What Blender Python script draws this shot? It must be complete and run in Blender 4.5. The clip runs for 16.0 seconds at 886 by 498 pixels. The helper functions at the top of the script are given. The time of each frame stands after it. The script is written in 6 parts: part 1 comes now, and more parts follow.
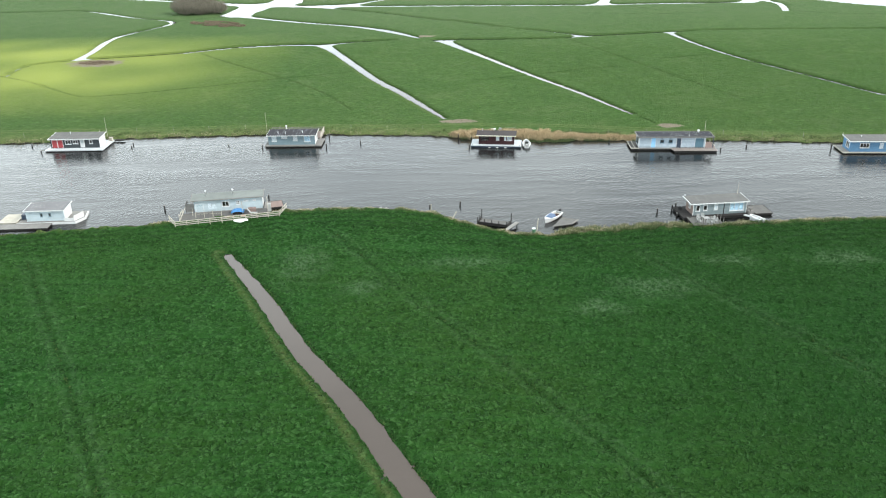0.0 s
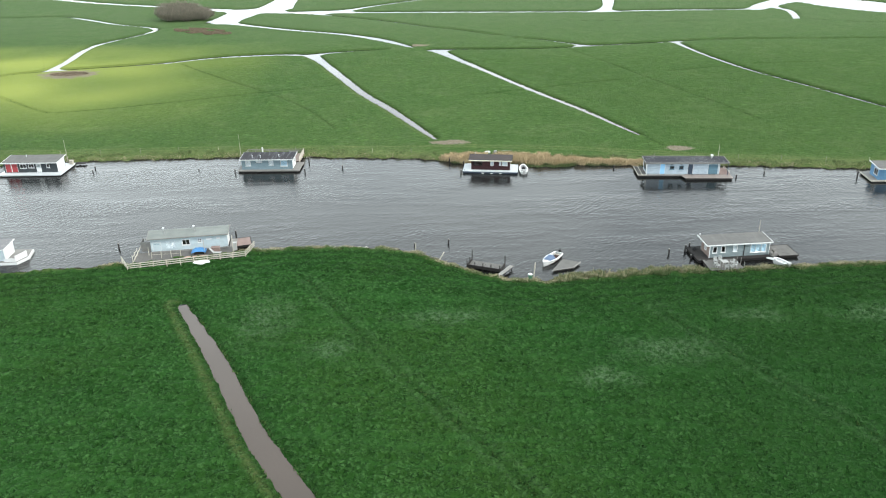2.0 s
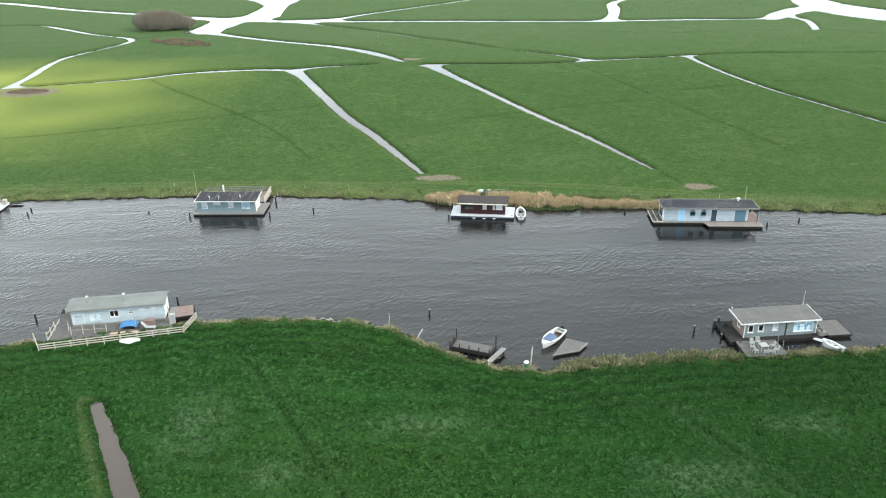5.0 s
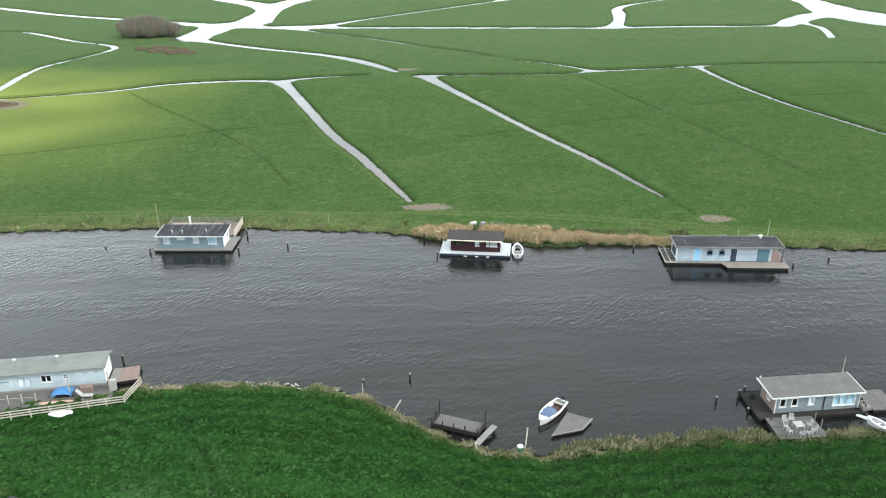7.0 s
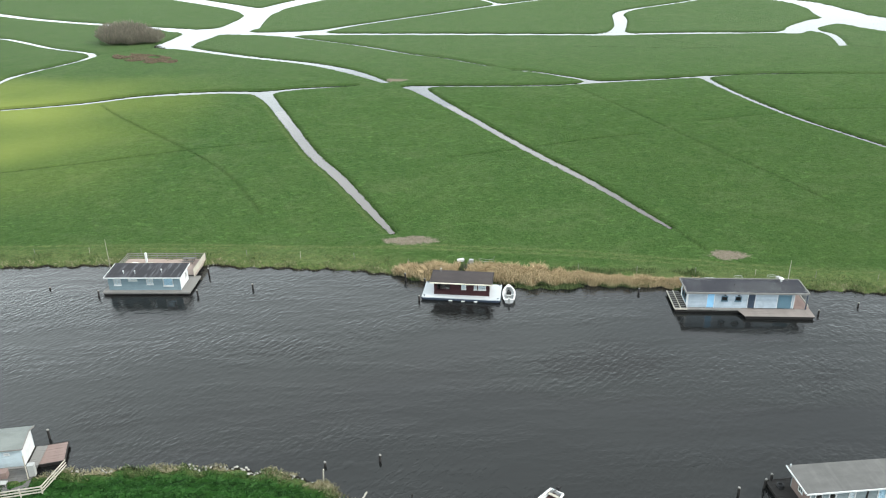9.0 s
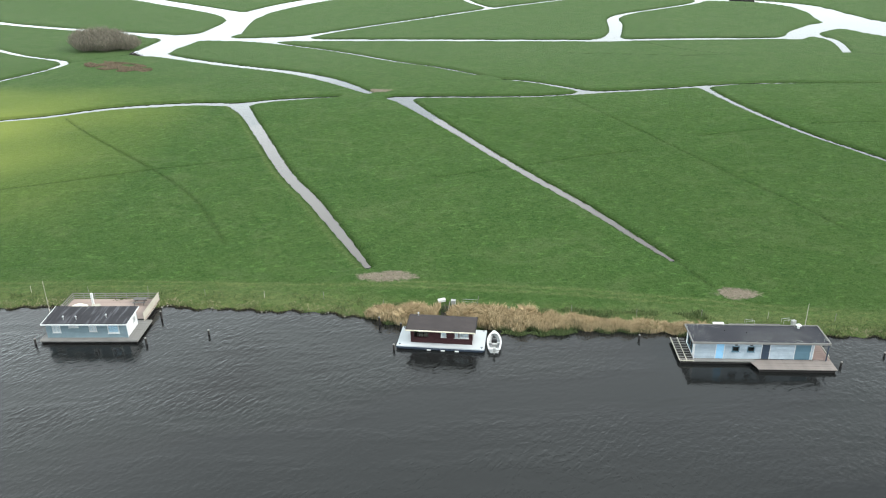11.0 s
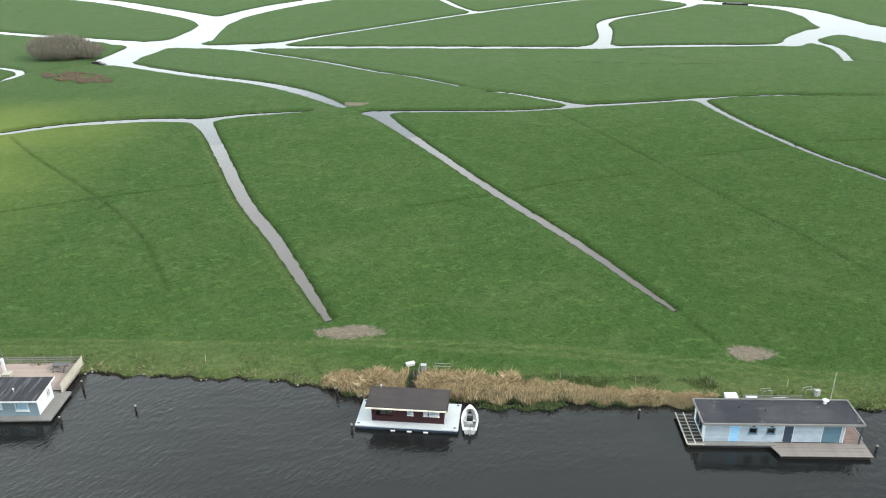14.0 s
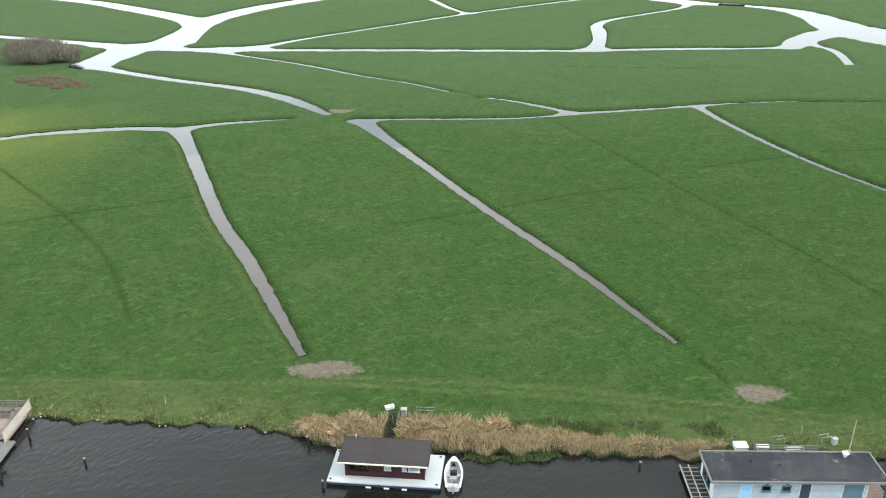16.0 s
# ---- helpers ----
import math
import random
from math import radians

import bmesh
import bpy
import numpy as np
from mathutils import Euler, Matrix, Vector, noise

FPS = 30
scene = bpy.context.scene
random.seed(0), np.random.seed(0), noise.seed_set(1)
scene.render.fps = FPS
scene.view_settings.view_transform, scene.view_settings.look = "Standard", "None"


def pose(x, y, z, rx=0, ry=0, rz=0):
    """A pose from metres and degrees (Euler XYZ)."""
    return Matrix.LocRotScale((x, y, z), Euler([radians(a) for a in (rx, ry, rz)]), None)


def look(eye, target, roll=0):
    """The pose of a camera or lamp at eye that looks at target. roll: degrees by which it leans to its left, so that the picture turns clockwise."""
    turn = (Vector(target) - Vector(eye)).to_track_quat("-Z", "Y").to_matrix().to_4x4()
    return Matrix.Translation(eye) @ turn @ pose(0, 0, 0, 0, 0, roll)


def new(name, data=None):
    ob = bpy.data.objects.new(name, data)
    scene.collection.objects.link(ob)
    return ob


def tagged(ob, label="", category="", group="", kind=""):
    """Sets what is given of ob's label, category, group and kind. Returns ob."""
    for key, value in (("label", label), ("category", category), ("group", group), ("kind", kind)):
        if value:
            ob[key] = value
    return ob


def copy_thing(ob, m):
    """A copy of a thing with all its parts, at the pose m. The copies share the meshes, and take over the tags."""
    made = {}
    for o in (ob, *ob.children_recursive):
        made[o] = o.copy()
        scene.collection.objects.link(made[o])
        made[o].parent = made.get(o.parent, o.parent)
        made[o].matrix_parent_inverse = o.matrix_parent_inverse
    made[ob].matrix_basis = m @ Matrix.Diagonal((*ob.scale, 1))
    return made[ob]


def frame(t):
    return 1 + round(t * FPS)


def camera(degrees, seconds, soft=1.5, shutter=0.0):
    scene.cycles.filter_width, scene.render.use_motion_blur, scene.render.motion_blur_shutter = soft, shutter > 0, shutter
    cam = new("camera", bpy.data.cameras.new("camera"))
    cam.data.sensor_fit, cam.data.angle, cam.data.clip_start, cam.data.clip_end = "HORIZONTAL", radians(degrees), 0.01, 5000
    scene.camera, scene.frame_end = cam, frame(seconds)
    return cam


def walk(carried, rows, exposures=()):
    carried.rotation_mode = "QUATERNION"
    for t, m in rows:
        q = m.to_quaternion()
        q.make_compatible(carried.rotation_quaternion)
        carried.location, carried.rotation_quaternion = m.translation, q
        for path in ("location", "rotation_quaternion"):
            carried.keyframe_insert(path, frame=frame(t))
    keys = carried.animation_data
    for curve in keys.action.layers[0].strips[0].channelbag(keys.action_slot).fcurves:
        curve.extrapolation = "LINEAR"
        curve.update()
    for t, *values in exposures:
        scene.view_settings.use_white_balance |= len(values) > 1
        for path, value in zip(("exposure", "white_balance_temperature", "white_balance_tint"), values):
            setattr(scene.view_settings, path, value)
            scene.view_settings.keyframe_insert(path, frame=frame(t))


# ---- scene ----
cam = camera(58.0, 16.0, soft=1.1)
# seconds, x, y, z, yaw, pitch, roll
ROWS = [
    (0, 1.243, -0.638, 54.33, 0.564, -24.554, -1.032),
    (0.5, 1.919, 3.9, 54.311, 0.593, -24.53, -1.004),
    (1, 2.504, 8.181, 54.291, 0.598, -24.507, -0.978),
    (1.5, 3.03, 12.297, 54.271, 0.592, -24.485, -0.955),
    (2, 3.521, 16.315, 54.251, 0.584, -24.464, -0.934),
    (2.5, 3.998, 20.284, 54.23, 0.581, -24.445, -0.915),
    (3, 4.474, 24.241, 54.21, 0.589, -24.426, -0.899),
    (5.5, 7.087, 44.242, 54.112, 0.82, -24.343, -0.84),
    (6, 7.663, 48.261, 54.093, 0.885, -24.328, -0.831),
    (6.5, 8.251, 52.256, 54.076, 0.946, -24.314, -0.824),
    (7, 8.845, 56.21, 54.059, 0.996, -24.301, -0.816),
    (7.5, 9.442, 60.107, 54.044, 1.029, -24.289, -0.81),
    (8, 10.035, 63.931, 54.029, 1.042, -24.278, -0.803),
    (8.5, 10.619, 67.668, 54.016, 1.029, -24.269, -0.796),
    (9, 11.192, 71.305, 54.004, 0.99, -24.26, -0.79),
    (11.5, 13.757, 87.782, 53.967, 0.435, -24.247, -0.745),
    (12, 14.202, 90.728, 53.964, 0.283, -24.252, -0.733),
    (12.5, 14.626, 93.567, 53.964, 0.133, -24.26, -0.719),
    (13, 15.03, 96.304, 53.966, -0.009, -24.272, -0.703),
    (13.5, 15.418, 98.943, 53.971, -0.138, -24.287, -0.686),
    (14, 15.791, 101.49, 53.977, -0.252, -24.307, -0.666),
    (14.5, 16.153, 103.944, 53.986, -0.356, -24.331, -0.645),
    (15, 16.506, 106.302, 53.998, -0.458, -24.361, -0.62),
    (15.5, 16.853, 108.556, 54.013, -0.577, -24.396, -0.593),
    (16, 17.195, 110.687, 54.03, -0.744, -24.437, -0.563),
]
walk(cam, [(t, pose(x, y, z, 0, 0, yaw) @ pose(0, 0, 0, 90 + pitch) @ pose(0, 0, 0, 0, 0, roll)) for t, x, y, z, yaw, pitch, roll in ROWS],
     exposures=[(0.0, 0.38), (7, 0.32), (12, 0.27), (16, 0.22)])

# ---- light: a bright, mostly covered sky with a veiled sun ----
SUN_AZ, SUN_EL = radians(108), radians(36)
world = bpy.data.worlds.new("sky")
scene.world = world
world.use_nodes = True
wn = world.node_tree.nodes
wl = world.node_tree.links
wn.clear()
w_out = wn.new("ShaderNodeOutputWorld")
w_mix = wn.new("ShaderNodeMixShader")
w_blue = wn.new("ShaderNodeBackground")
w_cloud = wn.new("ShaderNodeBackground")
w_sky = wn.new("ShaderNodeTexSky")
w_sky.sky_type, w_sky.sun_disc = "NISHITA", False
w_sky.sun_elevation, w_sky.sun_rotation = SUN_EL, SUN_AZ
w_noise = wn.new("ShaderNodeTexNoise")
w_noise.inputs["Scale"].default_value = 3.2
w_noise.inputs["Detail"].default_value = 4.0
w_ramp = wn.new("ShaderNodeValToRGB")
w_ramp.color_ramp.elements[0].position, w_ramp.color_ramp.elements[0].color = 0.30, (0.55, 0.55, 0.55, 1)
w_ramp.color_ramp.elements[1].position, w_ramp.color_ramp.elements[1].color = 0.50, (1, 1, 1, 1)
w_blue.inputs["Strength"].default_value = 0.13
w_cloud.inputs["Color"].default_value = (0.862, 0.957, 0.985, 1)
# the cloud cover glows near the horizon, above all to the west, and is greyer overhead
w_co = wn.new("ShaderNodeTexCoord")
w_xyz = wn.new("ShaderNodeSeparateXYZ")
w_up = wn.new("ShaderNodeMapRange")
w_up.interpolation_type = "SMOOTHSTEP"
w_west = wn.new("ShaderNodeMapRange")
w_glow = wn.new("ShaderNodeMath")
w_glow.operation = "MULTIPLY"
for node, values in ((w_up, (0.24, 0.68, 2.35, 1.68)), (w_west, (-0.8, 0.8, 1.2, 0.78))):
    for key, v in zip(("From Min", "From Max", "To Min", "To Max"), values):
        node.inputs[key].default_value = v
wl.new(w_co.outputs["Generated"], w_xyz.inputs[0])
wl.new(w_xyz.outputs["Z"], w_up.inputs["Value"])
wl.new(w_xyz.outputs["X"], w_west.inputs["Value"])
wl.new(w_up.outputs["Result"], w_glow.inputs[0])
wl.new(w_west.outputs["Result"], w_glow.inputs[1])
wl.new(w_glow.outputs[0], w_cloud.inputs["Strength"])
wl.new(w_sky.outputs[0], w_blue.inputs["Color"])
wl.new(w_noise.outputs["Fac"], w_ramp.inputs["Fac"])
wl.new(w_ramp.outputs["Color"], w_mix.inputs["Fac"])
wl.new(w_blue.outputs[0], w_mix.inputs[1])
wl.new(w_cloud.outputs[0], w_mix.inputs[2])
wl.new(w_mix.outputs[0], w_out.inputs["Surface"])
sun = new("sun", bpy.data.lights.new("sun", "SUN"))
sun.data.energy, sun.data.angle, sun.data.color = 3.4, radians(12), (1.0, 0.96, 0.9)
sun_dir = Vector((math.sin(SUN_AZ) * math.cos(SUN_EL), math.cos(SUN_AZ) * math.cos(SUN_EL), math.sin(SUN_EL)))
sun.matrix_world = look(sun_dir * 300, (0, 0, 0))


# ---- materials ----
class Nodes:
    """A small writer of node materials."""

    def __init__(self, name):
        self.mat = bpy.data.materials.new(name)
        self.mat.use_nodes = True
        self.tree = self.mat.node_tree
        self.bsdf = self.tree.nodes["Principled BSDF"]
        self.coord = self.tree.nodes.new("ShaderNodeTexCoord").outputs["Object"]

    def link(self, a, b):
        self.tree.links.new(a, b)

    def put(self, socket, value):
        if isinstance(value, (int, float)):
            socket.default_value = value
        elif isinstance(value, tuple):
            socket.default_value = (*value, 1) if len(value) == 3 and socket.type == "RGBA" else value
        else:
            self.link(value, socket)

    def noise(self, scale, detail=3.0, rough=0.55, stretch=None, turn=0.0, distort=0.0):
        vec = self.coord
        if stretch:
            m = self.tree.nodes.new("ShaderNodeMapping")
            m.vector_type = "TEXTURE"
            m.inputs["Scale"].default_value = tuple(1 / q for q in stretch)
            m.inputs["Rotation"].default_value = (0, 0, radians(turn))
            self.link(vec, m.inputs["Vector"])
            vec = m.outputs[0]
        n = self.tree.nodes.new("ShaderNodeTexNoise")
        n.inputs["Scale"].default_value, n.inputs["Detail"].default_value = scale, detail
        n.inputs["Roughness"].default_value, n.inputs["Distortion"].default_value = rough, distort
        self.link(vec, n.inputs["Vector"])
        return n.outputs["Fac"]

    def ramp(self, fac, lo, hi, a=0.0, b=1.0):
        n = self.tree.nodes.new("ShaderNodeMapRange")
        n.interpolation_type = "SMOOTHSTEP"
        self.put(n.inputs["Value"], fac)
        for key, v in (("From Min", lo), ("From Max", hi), ("To Min", a), ("To Max", b)):
            n.inputs[key].default_value = v
        return n.outputs["Result"]

    def mix(self, fac, a, b, mode="MIX"):
        n = self.tree.nodes.new("ShaderNodeMix")
        n.data_type, n.blend_type = "RGBA", mode
        self.put(n.inputs[0], fac)
        self.put(n.inputs[6], a)
        self.put(n.inputs[7], b)
        return n.outputs[2]

    def cells(self, scale, jitter=0.9, sway=0.35):
        """Distance to the middle of uneven clumps."""
        off = self.tree.nodes.new("ShaderNodeVectorMath")
        off.operation = "MULTIPLY_ADD"
        warp = self.tree.nodes.new("ShaderNodeTexNoise")
        warp.inputs["Scale"].default_value = scale * 1.3
        self.link(self.coord, warp.inputs["Vector"])
        self.link(warp.outputs["Color"], off.inputs[0])
        off.inputs[1].default_value = (sway,) * 3
        self.link(self.coord, off.inputs[2])
        n = self.tree.nodes.new("ShaderNodeTexVoronoi")
        n.voronoi_dimensions = "2D"
        n.inputs["Scale"].default_value, n.inputs["Randomness"].default_value = scale, jitter
        self.link(off.outputs[0], n.inputs["Vector"])
        return n.outputs["Distance"]

    def math(self, op, a, b):
        n = self.tree.nodes.new("ShaderNodeMath")
        n.operation = op
        self.put(n.inputs[0], a)
        self.put(n.inputs[1], b)
        return n.outputs[0]

    def attr(self, name):
        n = self.tree.nodes.new("ShaderNodeAttribute")
        n.attribute_name = name
        return n.outputs["Fac"]

    def island(self):
        return self.tree.nodes.new("ShaderNodeNewGeometry").outputs["Random Per Island"]

    def bump(self, height, distance, strength=1.0):
        n = self.tree.nodes.new("ShaderNodeBump")
        n.inputs["Strength"].default_value, n.inputs["Distance"].default_value = strength, distance
        self.link(height, n.inputs["Height"])
        self.link(n.outputs[0], self.bsdf.inputs["Normal"])

    def done(self, color, rough=0.8, metal=0.0, **more):
        self.put(self.bsdf.inputs["Base Color"], color)
        self.put(self.bsdf.inputs["Roughness"], rough)
        self.put(self.bsdf.inputs["Metallic"], metal)
        for key, v in more.items():
            self.put(self.bsdf.inputs[key.replace("_", " ")], v)
        return self.mat


def shade(c, k):
    return tuple(min(1.0, v * k) for v in c)


def plain(name, c, rough=0.6, wear=0.35, scale=2.5, metal=0.0, grain=None, bump=0.004):
    """Paint, metal or timber with soft stains, fine grain and a little difference from piece to piece."""
    n = Nodes(name)
    stain = n.ramp(n.noise(scale * 0.4, 4), 0.35, 0.7)
    fine = n.noise(scale * 6, 3, stretch=grain)
    col = n.mix(n.math("MULTIPLY", stain, wear), c, shade(c, 0.55))
    col = n.mix(n.math("MULTIPLY", fine, wear * 0.8), col, shade(c, 1.35))
    col = n.mix(n.math("MULTIPLY", n.island(), wear * 0.6), col, shade(c, 0.7))
    n.bump(fine, bump)
    return n.done(col, rough, metal, Specular_IOR_Level=0.3)


def water_material(name, body, rough=0.03, ripple=0.09, stretch=(1.0, 0.45, 1.0), open_attr=""):
    n = Nodes(name)
    calm = n.ramp(n.noise(0.045, 4, 0.6, stretch=(0.5, 1.7, 1), turn=4), 0.38, 0.64, 0.3, 1.0)
    if open_attr:
        calm = n.math("MULTIPLY", calm, n.ramp(n.attr(open_attr), 0.0, 1.0, 0.12, 1.0))
    small = n.noise(1.9, 2.0, 0.5, stretch=stretch, turn=-38, distort=0.5)
    cross = n.noise(2.5, 2.0, 0.5, stretch=stretch, turn=22, distort=0.5)
    fine = n.noise(5.0, 2.0, 0.5, stretch=(1.0, 0.6, 1.0), turn=-30, distort=0.4)
    h = n.math("ADD", small, n.math("MULTIPLY", cross, 0.45))
    h = n.math("MULTIPLY", n.math("ADD", h, n.math("MULTIPLY", fine, 0.22)), calm)
    n.bump(h, ripple)
    murk = n.noise(0.06, 3)
    return n.done(n.mix(murk, body, shade(body, 1.5)), rough, 0.0, IOR=1.333)


def grass_material():
    n = Nodes("pasture_grass")
    near, wet, dry, dirt, pale = (n.attr(k) for k in ("near", "wet", "dry", "dirt", "pale"))
    far_haze, deep = n.attr("far_haze"), n.attr("deep")
    big = n.ramp(n.noise(0.018, 4, 0.6), 0.3, 0.7)
    mid = n.ramp(n.noise(0.16, 4, 0.65), 0.3, 0.72)
    rows = n.ramp(n.noise(0.55, 3, 0.6, stretch=(3.2, 0.35, 1), turn=-30), 0.3, 0.72)
    tuft = n.ramp(n.noise(1.5, 4, 0.72, distort=0.4), 0.34, 0.7)
    fine = n.noise(7.0, 3, 0.7)
    sun_patch = n.attr("sun_patch")
    streak = n.ramp(n.noise(0.5, 4, 0.65, stretch=(2.6, 0.5, 1), turn=28), 0.32, 0.7)
    dash = n.ramp(n.noise(1.5, 3, 0.6, stretch=(0.7, 1.5, 1), distort=0.6), 0.55, 0.7)
    far_c = n.mix(big, (0.047, 0.094, 0.025), (0.067, 0.113, 0.033))
    far_c = n.mix(n.math("MULTIPLY", mid, 0.6), far_c, (0.033, 0.088, 0.021))
    far_c = n.mix(n.math("MULTIPLY", streak, 0.5), far_c, (0.072, 0.126, 0.036))
    far_c = n.mix(n.math("MULTIPLY", tuft, 0.45), far_c, (0.082, 0.132, 0.040))
    far_c = n.mix(n.math("MULTIPLY", n.ramp(fine, 0.42, 0.7), 0.5), far_c, (0.022, 0.056, 0.009))
    far_c = n.mix(n.math("MULTIPLY", dash, 0.5), far_c, (0.022, 0.058, 0.010))
    hummock = n.ramp(n.noise(0.8, 4, 0.7, stretch=(1.5, 0.8, 1), turn=35, distort=1.6), 0.47, 0.6)
    far_c = n.mix(n.math("MULTIPLY", hummock, 0.42), far_c, (0.026, 0.064, 0.014))
    poor = n.ramp(n.noise(0.07, 5, 0.7, distort=1.2), 0.5, 0.66)
    far_c = n.mix(n.math("MULTIPLY", poor, 0.4), far_c, (0.092, 0.128, 0.050))
    tussock = n.ramp(n.noise(1.15, 4, 0.7, stretch=(1.0, 0.6, 1), turn=-35, distort=0.8), 0.52, 0.62)
    far_c = n.mix(n.math("MULTIPLY", tussock, 0.5), far_c, (0.020, 0.058, 0.010))
    crest = n.ramp(n.noise(0.9, 4, 0.7, stretch=(0.7, 1.1, 1), turn=15, distort=0.8), 0.54, 0.66)
    far_c = n.mix(n.math("MULTIPLY", crest, 0.6), far_c, (0.092, 0.168, 0.045))
    # distance haze painted into the grass colour
    far_c = n.mix(n.math("MULTIPLY", far_haze, 0.55), far_c, n.mix(mid, (0.090, 0.128, 0.062), (0.074, 0.122, 0.050)))
    # sunlight through a cloud gap, painted into the western grass as yellower colour
    far_c = n.mix(n.math("MULTIPLY", sun_patch, 0.85), far_c, (0.235, 0.280, 0.068))
    far_c = n.mix(n.math("MULTIPLY", deep, 0.16), far_c, (0.024, 0.054, 0.010))
    # clump relief painted in: light tops, dark gaps where shade would fall
    clump = n.ramp(n.cells(1.45, 1.0, 1.2), 0.14, 0.60, 1.0, 0.0)
    lumps = n.math("MULTIPLY", clump, n.ramp(n.noise(0.8, 4, 0.65, distort=0.8), 0.34, 0.66, 0.35, 1.0))
    near_c = n.mix(mid, (0.009, 0.044, 0.007), (0.014, 0.056, 0.010))
    near_c = n.mix(n.math("MULTIPLY", lumps, 0.95), near_c, (0.056, 0.146, 0.042))
    near_c = n.mix(n.math("MULTIPLY", rows, 0.35), near_c, (0.008, 0.036, 0.006))
    near_c = n.mix(n.math("MULTIPLY", big, 0.35), near_c, (0.038, 0.072, 0.012))
    near_c = n.mix(n.math("MULTIPLY", n.ramp(n.noise(2.1, 3, 0.6, distort=1.2), 0.52, 0.62), 0.75), near_c, (0.004, 0.020, 0.003))
    swath = n.ramp(n.noise(0.34, 3, 0.6, stretch=(0.12, 1.9, 1), turn=-6, distort=0.8), 0.46, 0.64)
    near_c = n.mix(n.math("MULTIPLY", swath, 0.3), near_c, (0.030, 0.100, 0.022))
    near_c = n.mix(n.math("MULTIPLY", deep, 0.5), near_c, (0.009, 0.036, 0.007))
    col = n.mix(near, far_c, near_c)
    col = n.mix(n.math("MULTIPLY", pale, n.ramp(tuft, 0.2, 0.8, 0.06, 0.58)), col, (0.098, 0.160, 0.084))
    col = n.mix(n.math("MULTIPLY", dry, n.ramp(tuft, 0.0, 1.0, 0.35, 0.9)), col, (0.150, 0.165, 0.068))
    col = n.mix(n.math("MULTIPLY", wet, n.ramp(fine, 0.2, 0.8, 0.6, 1.0)), col, n.mix(near, (0.022, 0.040, 0.010), (0.005, 0.020, 0.004)))
    soil = n.mix(tuft, (0.165, 0.138, 0.105), (0.23, 0.195, 0.155))
    col = n.mix(n.ramp(n.math("ADD", dirt, n.math("MULTIPLY", n.math("SUBTRACT", tuft, 0.5), 0.3)), 0.3, 0.75), col, soil)
    lump = n.math("ADD", n.math("MULTIPLY", n.mix(near, tuft, lumps), n.ramp(near, 0, 1, 0.5, 1.0)), n.math("MULTIPLY", fine, 0.5))
    n.bump(lump, 0.5)
    return n.done(col, 0.85, 0.0, Specular_IOR_Level=0.04)


def blade_material(name, a, b):
    n = Nodes(name)
    return n.done(n.mix(n.island(), a, b), 0.8, 0.0, Specular_IOR_Level=0.2)


def roof_material(name, c, speck=0.0, speck_c=(0.62, 0.64, 0.6), stripes=0.0):
    n = Nodes(name)
    stain = n.ramp(n.noise(0.45, 4, 0.6, stretch=(1, 2, 1)), 0.3, 0.7)
    fine = n.noise(9, 3)
    col = n.mix(n.math("MULTIPLY", stain, 0.55), c, shade(c, 1.5))
    col = n.mix(n.math("MULTIPLY", fine, 0.4), col, shade(c, 0.55))
    if speck:
        field = n.ramp(n.noise(0.28, 3, 0.6), 0.34, 0.62, 0.02, 0.1)
        spots = n.ramp(n.math("ADD", n.noise(13.0, 2, 0.5), field), 0.738, 0.765)
        col = n.mix(n.math("MULTIPLY", spots, speck), col, speck_c)
    if stripes:
        col = n.mix(n.math("MULTIPLY", n.ramp(n.noise(1.3, 3, 0.6, stretch=(1.6, 0.12, 1)), 0.52, 0.66), stripes), col, shade(c, 0.2 / c[0]))
    n.bump(fine, 0.01)
    return n.done(col, 0.9, 0.0, Specular_IOR_Level=0.2)


GRASS = grass_material()
WATER = water_material("canal_water", (0.0078, 0.0083, 0.0082), open_attr="open")
DITCH_WATER = water_material("shallow_ditch_water", (0.060, 0.052, 0.046), rough=0.03, ripple=0.012)
MUD_WATER = water_material("muddy_ditch_water", (0.046, 0.036, 0.030), rough=0.12, ripple=0.02)
REED = blade_material("dry_reed", (0.17, 0.135, 0.070), (0.60, 0.475, 0.30))
STRAW = blade_material("bleached_bank_grass", (0.14, 0.135, 0.070), (0.40, 0.36, 0.24))
PASTURE = blade_material("pasture_tussock", (0.038, 0.086, 0.014), (0.080, 0.132, 0.032))
RUSH = blade_material("ditch_rush", (0.018, 0.046, 0.009), (0.052, 0.090, 0.024))
EDGE_DARK = blade_material("dark_waterline", (0.012, 0.011, 0.008), (0.045, 0.040, 0.024))
SEDGE = blade_material("green_sedge", (0.040, 0.072, 0.020), (0.115, 0.140, 0.060))
TUFT = blade_material("field_tuft", (0.009, 0.040, 0.007), (0.024, 0.078, 0.018))
DEADWEED = blade_material("dead_weed", (0.085, 0.068, 0.045), (0.20, 0.155, 0.11))
TWIG = blade_material("bare_twig", (0.095, 0.088, 0.070), (0.235, 0.215, 0.170))
BUD = blade_material("bush_bud", (0.085, 0.098, 0.055), (0.190, 0.195, 0.125))
BARK = plain("bark", (0.10, 0.08, 0.06), 0.9)
STONE = plain("bank_stone", (0.33, 0.32, 0.29), 0.9, 0.6)
DARK_WOOD = plain("wet_dark_timber", (0.020, 0.018, 0.017), 0.85, 0.5)
GREY_WOOD = plain("weathered_deck_boards", (0.185, 0.180, 0.170), 0.85, 0.55, grain=(0.4, 3, 3))
AGED_WOOD = plain("dark_weathered_boards", (0.105, 0.102, 0.097), 0.85, 0.55, grain=(0.4, 3, 3))
